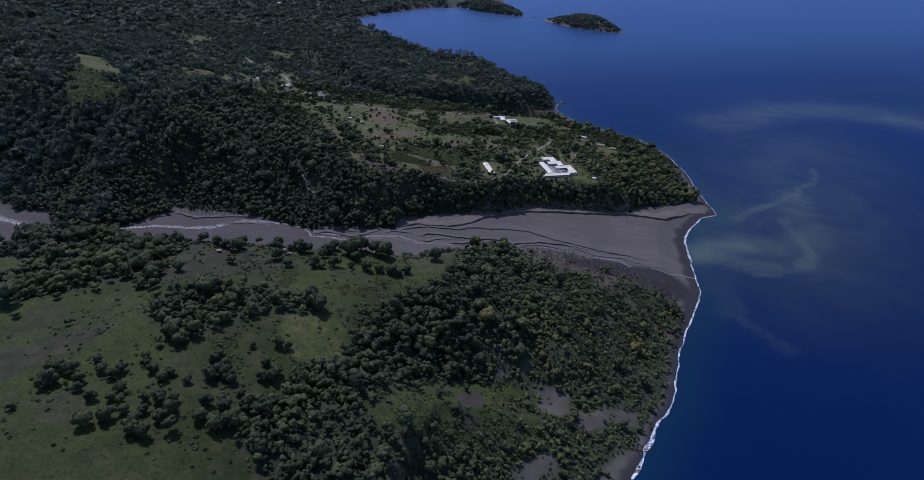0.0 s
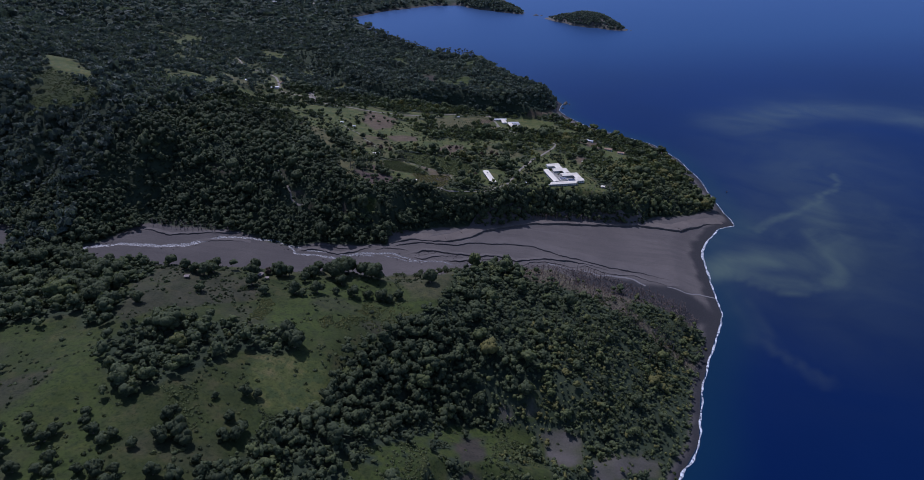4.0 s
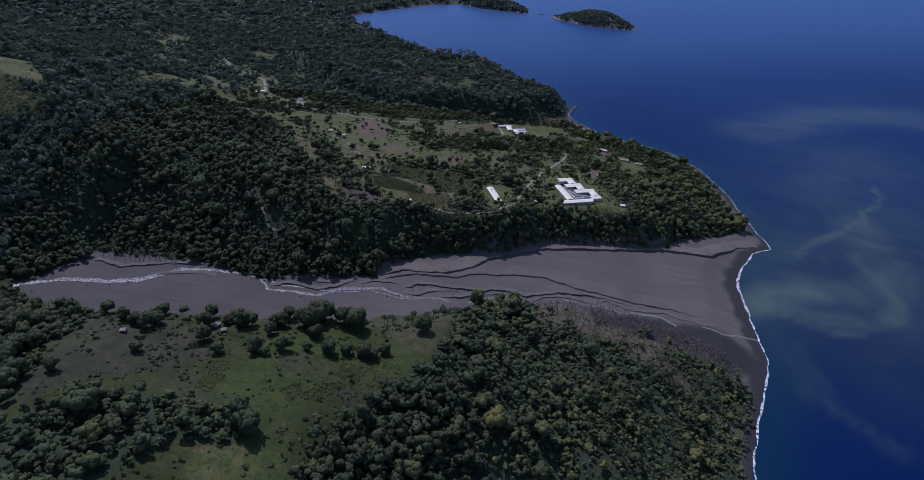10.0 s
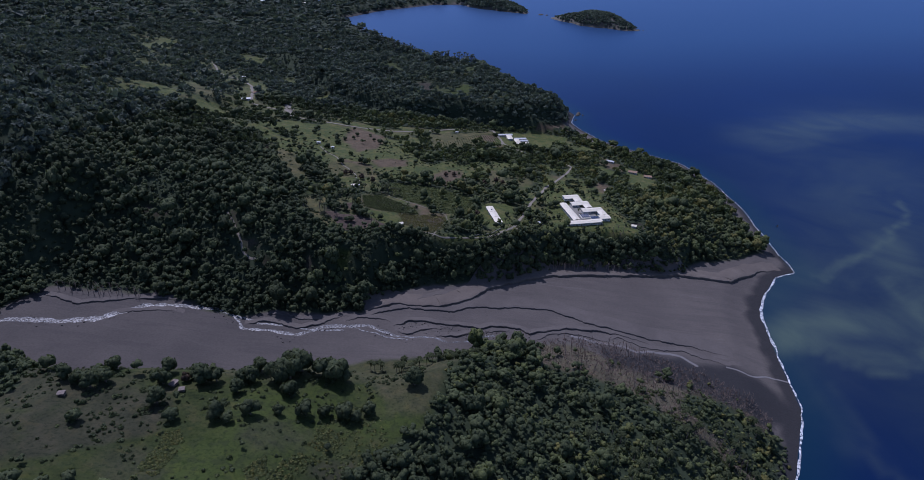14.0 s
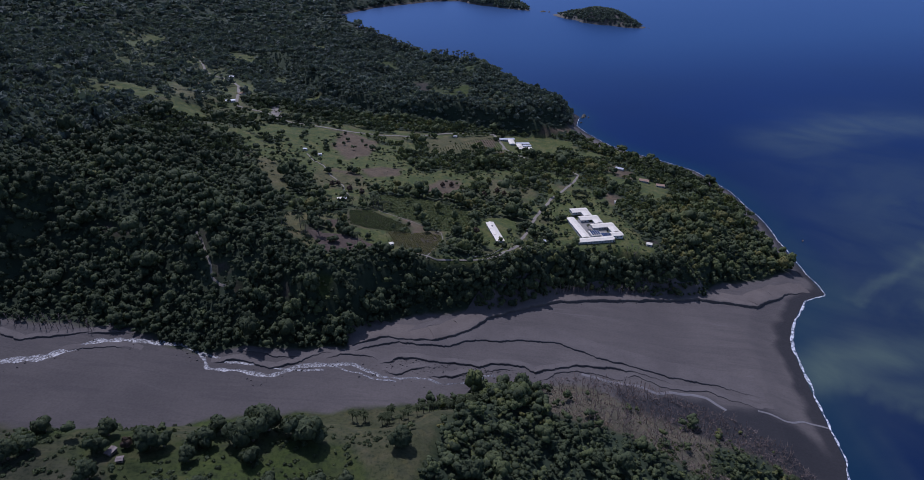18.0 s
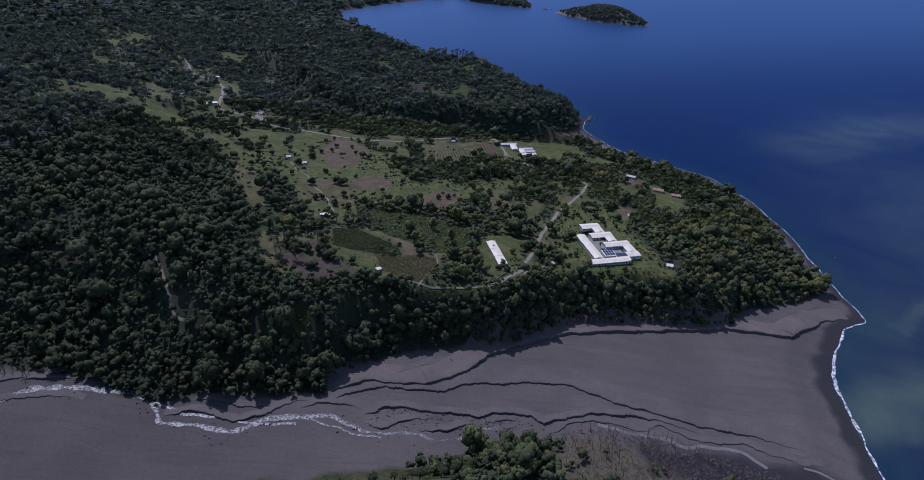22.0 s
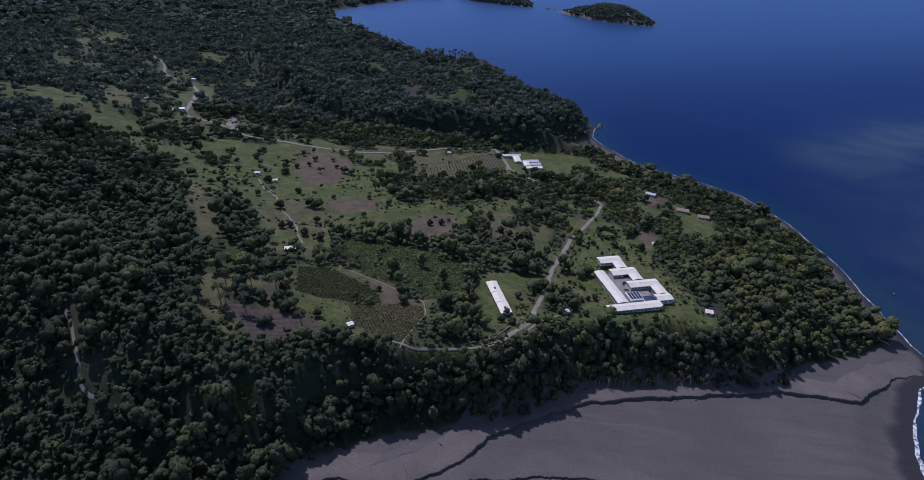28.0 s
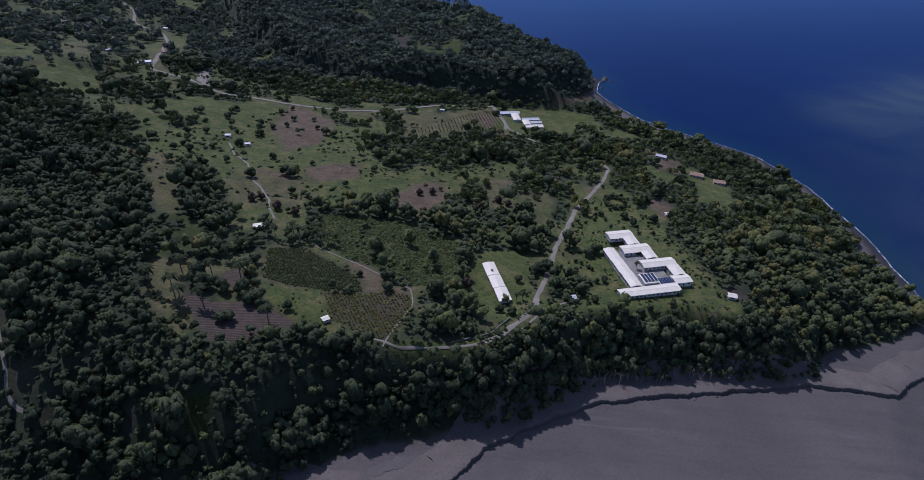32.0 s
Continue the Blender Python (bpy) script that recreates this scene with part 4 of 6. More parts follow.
tagged(ribbon("stream", [(94, 705), (113, 702), (127, 700), (143, 700), (156, 693), (169, 698), (188, 698), (201, 697), (209, 690), (214, 683)], (-1.5, 0, 1.5), (0.14, 0.2, 0.14), MAT["braid"], 2.0, 1.2, 71), "thin silty braid crossing the fan to the sea", "stream", kind="structure")
tagged(ribbon("stream", [(242, 689), (249, 687), (261, 680), (281, 685), (301, 681)], (-1.0, 0, 1.0), (0.14, 0.2, 0.14), MAT["braid"], 2.0, 1.2, 72), "thin silty braid crossing the fan to the sea", "stream", kind="structure")
SCARPS = []


def scarp(rise, line):
    SCARPS.append((rise, line))


scarp(3.4, [(-106, 707), (-77, 721), (-34, 722), (-5, 741), (13, 766), (48, 788), (79, 806), (134, 822), (185, 834), (238, 846), (306, 845), (314, 856), (336, 866), (350, 880), (384, 889)])
scarp(1.6, [(-103, 700), (-91, 707), (-73, 715), (-59, 717), (-45, 716), (-21, 718), (-11, 724), (1, 732), (27, 735), (57, 742), (80, 743), (101, 734), (120, 728), (152, 722), (188, 715), (215, 714), (240, 707), (255, 704)])
scarp(1.9, [(-77, 688), (-61, 696), (-48, 698), (-27, 695), (-11, 697), (6, 696), (15, 702), (26, 705), (43, 705), (54, 698), (74, 708), (101, 717), (129, 718), (161, 714), (178, 706)])
scarp(1.4, [(-75, 681), (-63, 677), (-51, 683), (-42, 687), (-26, 692)])
scarp(1.6, [(-37, 679), (-17, 679), (-4, 689), (6, 693)])
scarp(1.0, [(8, 692), (24, 698), (38, 699)])
scarp(1.7, [(-212, 674), (-192, 679), (-174, 676), (-160, 673), (-148, 679), (-139, 687), (-126, 697), (-112, 700)])
scarp(1.4, [(-197, 692), (-181, 690), (-164, 686), (-142, 689), (-136, 693)])
scarp(1.2, [(-123, 689), (-114, 694), (-103, 697), (-89, 697), (-79, 693), (-77, 689)])
scarp(0.9, [(56, 690), (73, 703), (91, 709), (112, 706), (126, 703), (146, 711)])
scarp(0.9, [(129, 705), (144, 712), (158, 706), (173, 701), (207, 704), (225, 696), (247, 690), (268, 693)])
scarp(2.2, [(-322, 691), (-312, 693), (-285, 699)])
scarp(1.6, [(-402, 683), (-365, 674), (-333, 687), (-297, 703)])
scarp(0.8, [(-330, 668), (-300, 678), (-270, 681)])
scarp(0.9, [(-110, 710), (-80, 727), (-50, 737), (-20, 753)])
for i, (h, line) in enumerate(SCARPS):
    q, nrm, t = along(line, 1.5, 1.4, i + 20)
    jag = 0.8 * wave(t, t * 0.6, 4.3, i + 3) + 0.5 * wave(t, t, 1.6, i + 9) + 0.3 * rng.normal(size=len(t))
    rise = (0.75 if i == 0 else 0.8) * h * np.clip(np.minimum(t / 12, (t[-1] - t) / min(60, 0.4 * t[-1])), 0, 1) * (1 + 0.3 * wave(t, t, 8, i))
    back = 24.0 if i < 2 else 8.0
    rows = []
    for o, k in ((-0.35, -0.3), (-0.15, 0.5), (0.0, 0.93), (0.5, 1.0), (0.25 * back, 0.7), (0.55 * back, 0.35), (back, -0.06)):
        p = q + nrm * (o + jag * (1.0 if o < 1 else 0.0))[:, None]
        rows.append(np.stack([p[:, 0], p[:, 1], height(p[:, 0], p[:, 1]) + rise * k + (0.0 if k > 0 else -0.05)], 1))
    me = mesh_of("scarp", np.stack(rows, 1).reshape(-1, 3), grid_faces(len(t), 7), MAT["brown_ash"] if i == 0 else MAT["ash"])
    tagged(new("scarp", me), "broken edge of an ash terrace in the river bed", "bank", kind="structure")

SURF = COAST[2:25]
for o, w, sd, lab in ((-1.0, 1.0, 1, "white surf breaking along the dark beach"),):
    q, nrm, t = along(SURF, 2.0, 0.0)
    big = lerp(t, [0, 90, 150, 260, 400, 470, 560, 640, 720, 900, 1500], [2.6, 4.4, 4.6, 1.6, 2.4, 2.0, 3.8, 3.2, 1.5, 1.5, 0.9])
    a = o + 1.5 * wave(t, t * 0.3, 9, sd) + 0.3 * wave(t, t, 3.4, sd + 3)
    half = np.maximum(0.44 * w * big * (0.75 + 0.6 * wave(t, t * 0.5, 8, sd + 6) + 0.2 * wave(t, t * 0.8, 3.1, sd + 8)), 0.04)
    rows = [np.stack([(q + nrm * (a + k * half)[:, None])[:, 0], (q + nrm * (a + k * half)[:, None])[:, 1], np.full(len(t), l) + 0.05 * np.abs(k)], 1) for k, l in ((-1.2, 0.1), (0, 0.45), (1.0, 0.25))]
    me = mesh_of("surf", np.stack(rows, 1).reshape(-1, 3), grid_faces(len(t), 3), MAT["foam"])
    tagged(new("surf", me), lab, "surf", kind="structure")

# ---- island, far point and rocks ----
def hummock(name, label, cx, cy, length, width, top, turn, seed, nu=70, nv=36, mat=None):
    u, v = np.linspace(0, 2 * math.pi, nu), np.linspace(0, 1, nv)
    U, V = np.meshgrid(u, v, indexing="ij")
    edge = 1 + 0.13 * np.sin(2 * U + seed) + 0.09 * np.sin(5 * U + 2 * seed) + 0.04 * np.sin(11 * U)
    x, y = np.cos(U) * V * edge * length / 2, np.sin(U) * V * edge * width / 2
    z = top * (1 - V ** 2.4) * (0.85 + 0.25 * np.sin(x / length * 5 + seed)) + 2.0 * wave(x, y, 22, seed) * (1 - V) - 1.2 * V
    c, s = math.cos(radians(turn)), math.sin(radians(turn))
    X, Y = cx + x * c - y * s, cy + x * s + y * c
    me = mesh_of(name, np.stack([X, Y, z], -1).reshape(-1, 3), grid_faces(nu, nv), mat or MAT["cliff"], [], True)
    ob = tagged(new(name, me), label, name.replace("_", " "))
    k = (V < 0.93) & (V > 0.05)
    return ob, X[k], Y[k], z[k]


def wooded(parent, X, Y, Z, n, rmin, rmax):
    i = rng.integers(0, len(X), n)
    x, y = X[i] + rng.normal(size=n) * 4, Y[i] + rng.normal(size=n) * 4
    r = rng.uniform(rmin, rmax, n)
    v, t = scatter(PROTO[30], rng, x, y, Z[i] - 0.3 * r, r, rng.uniform(0.8, 1.2, n), np.clip(rng.normal(0.4, 0.15, n), 0, 1))
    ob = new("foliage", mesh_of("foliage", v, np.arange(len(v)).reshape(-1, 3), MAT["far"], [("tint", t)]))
    ob.parent = parent
    tagged(ob, kind="stuff")


isl, X, Y, Z = hummock("island", "small wooded island with pale rocky shore", 464, 2895, 378, 205, 42, -50, 1.0)
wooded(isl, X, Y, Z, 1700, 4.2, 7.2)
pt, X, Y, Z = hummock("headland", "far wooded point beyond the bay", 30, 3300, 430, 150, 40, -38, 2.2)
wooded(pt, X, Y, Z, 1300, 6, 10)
for dx, dy, l, h in ((214, 1536, 14, 3.5), (217, 1546, 18, 5), (226, 1538, 8, 2.0), (205, 1500, 9, 2.2), (256, 3108, 36, 6), (280, 3096, 20, 4), (616, 2745, 34, 4), (636, 2738, 16, 2)):
    hummock("sea_rock", "dark wave-washed rock off the point", dx, dy, l, l * 0.6, h, 35 + dx % 40, dx % 7, 18, 7)


# ---- single trees ----
def tree_proto(seed, quads, lobes, tone=0.0, mat="leaf"):
    r = np.random.default_rng(seed)
    root = new("tree")
    bm = bmesh.new()
    bmesh.ops.create_cone(bm, cap_ends=True, segments=7, radius1=0.11, radius2=0.05, depth=1.0, matrix=Matrix.Translation((0, 0, 0.5)))
    for k in range(4):
        a = k * 1.57 + r.uniform(-0.4, 0.4)
        m = Matrix.Translation((0.18 * math.cos(a), 0.18 * math.sin(a), 0.72)) @ Matrix.Rotation(a, 4, "Z") @ Matrix.Rotation(0.8, 4, "Y")
        bmesh.ops.create_cone(bm, cap_ends=False, segments=5, radius1=0.05, radius2=0.02, depth=0.6, matrix=m)
    part("trunk", bm, MAT["bark"], root)
    v = crown_proto(r, quads, lobes + 7, 0.9, 1.15, 0.4, 5)
    v[:, 2] = 1.22 * v[:, 2] - 0.14
    me = mesh_of("crown", v, np.arange(len(v)).reshape(-1, 3), MAT[mat], [("tint", np.full(len(v), r.uniform(0.1, 0.38) + tone))])
    new("crown", me).parent = root
    return root


def palm_proto(seed, fronds=13, reach=0.36):
    r = np.random.default_rng(seed)
    root = new("palm_tree")
    bm = bmesh.new()
    bmesh.ops.create_cone(bm, cap_ends=True, segments=7, radius1=0.03, radius2=0.018, depth=1.0, matrix=Matrix.Translation((0, 0, 0.5)))
    part("trunk", bm, MAT["bark"], root)
    vs = []
    for k in range(fronds):
        a, up = k * 2.4 + r.uniform(-0.2, 0.2), r.uniform(0.1, 0.9)
        d, side = np.array([math.cos(a), math.sin(a), 0]), np.array([-math.sin(a), math.cos(a), 0])
        pts = [np.array([0, 0, 1.0]) + d * s * reach + np.array([0, 0, (up * 0.83 * s - s * s * (1.1 - 0.4 * up)) * reach]) for s in (0, 0.35, 0.7, 1.0)]
        ws = [reach * w for w in (0.06, 0.2, 0.18, 0.04)]
        for i in range(3):
            for sg in (-1, 1):
                drop0, drop1 = np.array([0, 0, -ws[i] * 0.5]), np.array([0, 0, -ws[i + 1] * 0.5])
                vs += [pts[i], pts[i + 1], pts[i + 1] + sg * side * ws[i + 1] + drop1, pts[i] + sg * side * ws[i] + drop0]
    v = np.array(vs)
    me = mesh_of("crown", v, np.arange(len(v)).reshape(-1, 4), MAT["palm"], [("tint", np.full(len(v), r.uniform(0.35, 0.6)))])
    new("crown", me).parent = root
    return root


def bare_proto(seed):
    r = np.random.default_rng(seed)
    bm = bmesh.new()
    bmesh.ops.create_cone(bm, cap_ends=True, segments=5, radius1=0.035, radius2=0.012, depth=1.0, matrix=Matrix.Translation((0, 0, 0.5)))
    for k in range(5):
        a = r.uniform(0, 6.28)
        m = Matrix.Translation((0.05 * math.cos(a), 0.05 * math.sin(a), r.uniform(0.45, 0.95))) @ Matrix.Rotation(a, 4, "Z") @ Matrix.Rotation(r.uniform(0.4, 1.0), 4, "Y") @ Matrix.Translation((0, 0, 0.14))
        bmesh.ops.create_cone(bm, cap_ends=False, segments=4, radius1=0.014, radius2=0.004, depth=0.32, matrix=m)
    return part("dead_tree", bm, MAT["dead"])


def planted(x, y, size, rz, tilt=0.0):
    return pose(x, y, float(height(x, y)) - 0.1, tilt, 0, rz) @ Matrix.Diagonal((size, size, size, 1))


TREES = [tree_proto(s, 420, l) for s, l in ((1, 5), (2, 6), (3, 7), (4, 6))]
BRIGHT = [tree_proto(s, 420, l, 0.5) for s, l in ((5, 6), (6, 5))]
RUSTY = [tree_proto(s, 420, l, 0.4, "red") for s, l in ((7, 5), (8, 6))]
PALMS = [palm_proto(s) for s in (11, 12, 13)]
TALL = [palm_proto(s, 12, 0.2) for s in (14, 15)]
BARE = [bare_proto(s) for s in (21, 22, 23)]
used = set()


def stand(kinds, x, y, size, label, category, group):
    k = kinds[int(rng.integers(0, len(kinds)))]
    own = k.scale[0] if k in used else 1.0
    m = planted(x, y, size / own, float(rng.uniform(0, 360)), float(rng.uniform(0, 12)) if kinds is BARE else 0.0)
    if k in used:
        ob = copy_thing(k, m)
    else:
        used.add(k)
        ob = k
        ob.matrix_basis = m
    return tagged(ob, label, category, group)


HILL_TREES = [(-285, 295, 6.7), (-288, 292, 5.8), (-289, 308, 6.9), (-280, 309, 6.8), (-261, 312, 4.8), (-269, 322, 3.9), (-268, 299, 4.7), (-264, 291, 3.7), (-251, 284, 4.6), (-240, 261, 7.0), (-231, 268, 6.1), (-250, 308, 4.7), (-248, 315, 4.7), (-237, 294, 4.5), (-238, 286, 4.1), (-224, 276, 4.4), (-232, 284, 4.0), (-212, 260, 5.9), (-204, 259, 5.9), (-213, 268, 5.1), (-217, 288, 4.0), (-213, 278, 3.9), (-237, 326, 3.8), (-240, 334, 3.9), (-227, 318, 4.7), (-217, 310, 5.0), (-215, 317, 4.1), (-200, 311, 4.1), (-207, 288, 6.1), (-196, 280, 6.0), (-199, 274, 5.1), (-199, 291, 3.9)]
HILL_CLUMPS = [(-187, 320, 6.3), (-181, 328, 7.3), (-191, 338, 5.6), (-174, 322, 5.4), (-189, 342, 4.7), (-154, 331, 5.0), (-147, 334, 5.5), (-146, 341, 4.6), (-156, 348, 4.2), (-176, 280, 5.9), (-165, 274, 6.7), (-158, 279, 6.7), (-167, 293, 6.0), (-179, 294, 5.2), (-158, 287, 5.1), (-154, 300, 5.2), (-161, 309, 3.5), (-140, 303, 4.8), (-138, 312, 3.5), (-236, 359, 4.0), (-225, 351, 3.9), (-235, 366, 3.5), (-154, 371, 5.3), (-147, 372, 3.8), (-172, 363, 2.9), (-408, 482, 6.8), (-426, 494, 6.3), (-409, 495, 6.2), (-400, 516, 7.0), (-276, 461, 5.9), (-324, 467, 7.4), (-319, 478, 8.8), (-310, 492, 7.6)]
RIM_TREES = [(-261, 531), (-271, 533), (-308, 582), (-254, 540), (-251, 554), (-279, 588), (-252, 528), (-247, 536), (-205, 521), (-211, 541), (-214, 555), (-194, 555), (-187, 561), (-180, 564), (-188, 508), (-163, 514), (-155, 510), (-162, 543), (-164, 568), (-158, 570), (-144, 520), (-156, 583), (-128, 526), (-128, 549), (-139, 574), (-133, 578), (-134, 592), (-127, 588), (-112, 531), (-100, 535), (-110, 588), (-103, 586), (-95, 574), (-86, 538), (-79, 536), (-71, 545), (-43, 574), (-241, 497)]
for x, y, size in HILL_TREES + HILL_CLUMPS:
    stand(TREES, x, y, size, "round dark green tree standing alone in the hill pasture", "tree", "trees of the hill pasture")
for x, y in RIM_TREES:
    stand(TREES, x, y - (12 if y > 560 and x < -100 else 0), float(rng.uniform(8.5, 11) if y > 570 and -140 < x < -95 else rng.uniform(5.4, 8.4) if y > 540 else rng.uniform(4.2, 7.4)), "dark green tree on the grassy rim above the river", "tree", "trees along the rim")
for x, y in ((-342, 511), (-328, 523), (-336, 516), (-318, 488), (-324, 476), (-294, 453), (-360, 530), (-372, 540), (-385, 552), (-398, 560), (-410, 575), (-425, 590), (-440, 598), (-350, 500), (-335, 480), (-310, 462), (-352, 520), (-380, 538)):
    stand(TREES, x, y, float(rng.uniform(7, 10.5)), "tall dark tree in the belt at the pasture edge", "tree", "trees of the pasture belt")
for x, y in ((-141, 436), (-138, 430), (-146, 440)):
    stand(TREES, x, y, 9.0, "tall dense dark tree in a hollow of the pasture", "tree", "trees of the hill pasture")


def sprinkle(kinds, poly, n, lo, hi, label, category, group, keep=None, apart=4.0):
    xs, ys = [p[0] for p in poly], [p[1] for p in poly]
    done = []
    for _ in range(n * 12):
        if len(done) >= n:
            break
        x, y = float(rng.uniform(min(xs), max(xs))), float(rng.uniform(min(ys), max(ys)))
        if not inside(np.array([x]), np.array([y]), poly)[0] or (keep and not keep(x, y)) or any(abs(x - a) < apart and abs(y - b) < apart for a, b in done):
            continue
        done.append((x, y))
        stand(kinds, x, y, float(rng.uniform(lo, hi)), label, category, group)


def off_buildings(x, y):
    ca, sa = math.cos(radians(13.5)), math.sin(radians(13.5))
    a, b = (x - 106.5) * ca + (y - 877.7) * sa, -(x - 106.5) * sa + (y - 877.7) * ca
    d, _ = to_line(np.array([x]), np.array([y]), ROAD)
    return not (-3 < a < 64 and -3 < b < 86) and d[0] > 4 and not (2 < x < 36 and 850 < y < 905)


sprinkle(TREES, PLOTS[1][1], 60, 1.0, 2.4, "small fruit tree on the school lawn", "tree", "trees on the school lawn", off_buildings)
sprinkle(TREES, [(60, 905), (92, 905), (84, 960), (105, 1035), (95, 1010), (72, 950)], 18, 1.0, 2.2, "small bushy fruit tree in the grass beside the road", "tree", "trees beside the road", off_buildings)
sprinkle(TREES, [(40, 850), (95, 858), (92, 880), (60, 895)], 16, 1.2, 3.0, "small garden tree by the school path", "tree", "garden trees", off_buildings)
sprinkle(TREES, [p for k, p in PLOTS if k == "meadow"][0], 14, 2.2, 4.6, "tree scattered over the terrace pasture", "tree", "trees of the terrace pasture", None, 8)
for x, y, z in ((-221, 938, 6.5), (-211, 939, 7), (-224, 962, 6), (-214, 952, 6.5), (-166, 1012, 5.5), (-160, 1008, 5), (-191, 997, 5), (-228, 1071, 4.5), (-160, 1136, 5.5), (-152, 1133, 5), (-223, 1186, 4), (-204, 1171, 4), (-268, 1091, 3.6), (-270, 1047, 3.2), (-247, 1052, 3.4), (-222, 1023, 3.6), (-150, 976, 3.6), (-128, 964, 3.4), (-297, 1146, 5), (-270, 1163, 4.5), (-227, 1125, 4.5), (-222, 1110, 5), (-230, 1138, 4.5), (-273, 1033, 3.5), (-52, 849, 4.5)):
    stand(TREES, x, y, z, "dark tree standing in the terrace pasture", "tree", "trees of the terrace pasture")
for x, y, z in ((-152, 944, 4.5), (-138, 940, 4), (-175, 954, 4), (-170, 958, 3.6), (-47, 1009, 3.6), (-36, 1015, 3.6), (-41, 974, 3.4), (24, 1020, 4), (7, 994, 4.5), (33, 1015, 3.5), (-2, 868, 4.6), (-199, 548, 4), (-292, 1000, 3.5)):
    stand(RUSTY, x, y, z, "reddish brown bushy tree standing in the clearing", "tree", "reddish trees")
for x, y, z in ((34, 883, 3.4), (52, 901, 5.5), (57, 907, 5), (46, 896, 4.6), (99, 899, 3.2), (87, 893, 2.4), (77, 878, 3), (118, 864, 3.4), (145, 870, 3), (98, 861, 4.6), (104, 858, 4.8), (126, 869, 2.4), (92, 935, 5), (100, 940, 5.4), (132, 938, 3.2), (143, 999, 4.4), (164, 1010, 4.8), (138, 1014, 4), (118, 1017, 3), (40, 930, 5), (20, 845, 3.4), (28, 842, 3.2), (70, 862, 3.0)):
    stand(TREES, x, y, z, "dark leafy tree in the school grounds", "tree", "trees of the school grounds")
for x, y in ((163, 872), (168, 875), (174, 872), (170, 868)):
    stand(BARE, x, y, 9.0, "wide leafless brown tree beside the school", "dead tree", "bare trees by the school")
for x, y in ((32, 859), (151, 884), (127, 918), (36, 861), (66, 880)):
    stand(PALMS, x, y, 7.0, "coconut palm in the school grounds", "palm", "palms of the school")
for x, y in ((-82, 620), (-76, 621), (-63, 616), (-86, 623), (-78, 624), (-58, 618), (-30, 628), (-24, 632), (-15, 634), (-8, 640)):
    stand(PALMS, x, y, float(rng.uniform(8, 11)), "coconut palm on the bank above the ash bed", "palm", "palms on the rim")
sprinkle(PALMS, [(-150, 900), (-128, 912), (-96, 902), (-105, 893)], 12, 8, 12, "coconut palm beside the white hut", "palm", "palms by the hut", None, 4)
sprinkle(PALMS, [(-230, 850), (-180, 800), (-100, 790), (-120, 810), (-170, 880)], 12, 11, 15, "coconut palm rising above the slope forest", "palm", "palms on the slope", None, 6)
sprinkle(PALMS, [(150, 470), (240, 560), (250, 630), (150, 600), (60, 560), (90, 480)], 40, 10, 14, "coconut palm among the coastal trees", "palm", "palms on the coast", None, 7)
sprinkle(PALMS, [(-60, 603), (-10, 632), (20, 655), (10, 660), (-70, 622)], 22, 7, 11, "coconut palm on the bank above the ash bed", "palm", "palms on the rim", None, 4)
CREST = [(-4, 1745), (-60, 1840), (-130, 1935), (-220, 2055), (-340, 2225), (-460, 2415)]
for k in range(96):
    t = min(4.9, max(0.1, rng.uniform(0.2, 4.6) + 0.1 * math.sin(k)))
    x, y = lerp(t, range(6), [p[0] for p in CREST]) + rng.normal() * 7 + 6, lerp(t, range(6), [p[1] for p in CREST]) + rng.normal() * 7 + 6
    stand(TALL, float(x), float(y), float(rng.uniform(19, 26)), "tall coconut palm on the headland ridge", "palm", "palms on the ridge")
sprinkle(BARE, PLOTS[-1][1], 260, 5, 10, "bare grey tree killed by the ash flow", "dead tree", "dead trees at the fan", None, 1.5)
sprinkle(BARE, [(60, 806), (95, 824), (150, 836), (190, 842), (150, 846), (90, 836)], 36, 6, 11, "bare grey tree leaning over the ash terrace", "dead tree", "dead trees on the north bank", None, 2.0)
sprinkle(BARE, [(-400, 690), (-340, 690), (-300, 695), (-330, 702), (-390, 698)], 26, 7, 11, "bare grey trunk standing in the upper ash bed", "dead tree", "dead trees upstream", None, 3.0)
for x, y in [(9, 671), (16, 670), (27, 674), (35, 669), (19, 646), (29, 643), (37, 638), (11, 649)]:
    stand(BRIGHT, x, y, float(rng.uniform(3.6, 5.6)), "bright yellow-green bushy tree on the rim", "tree", "bright trees of the rim")
sprinkle(BRIGHT, [(-5, 625), (50, 632), (48, 680), (5, 672)], 14, 3.2, 5.4, "bright yellow-green bushy tree on the rim", "tree", "bright trees of the rim", None, 5.0)
sprinkle(BRIGHT, [(20, 668), (36, 668), (40, 680), (24, 682)], 7, 4.0, 5.6, "bright green bushy tree on the tip of the rim", "tree", "trees along the rim", None, 3.0)


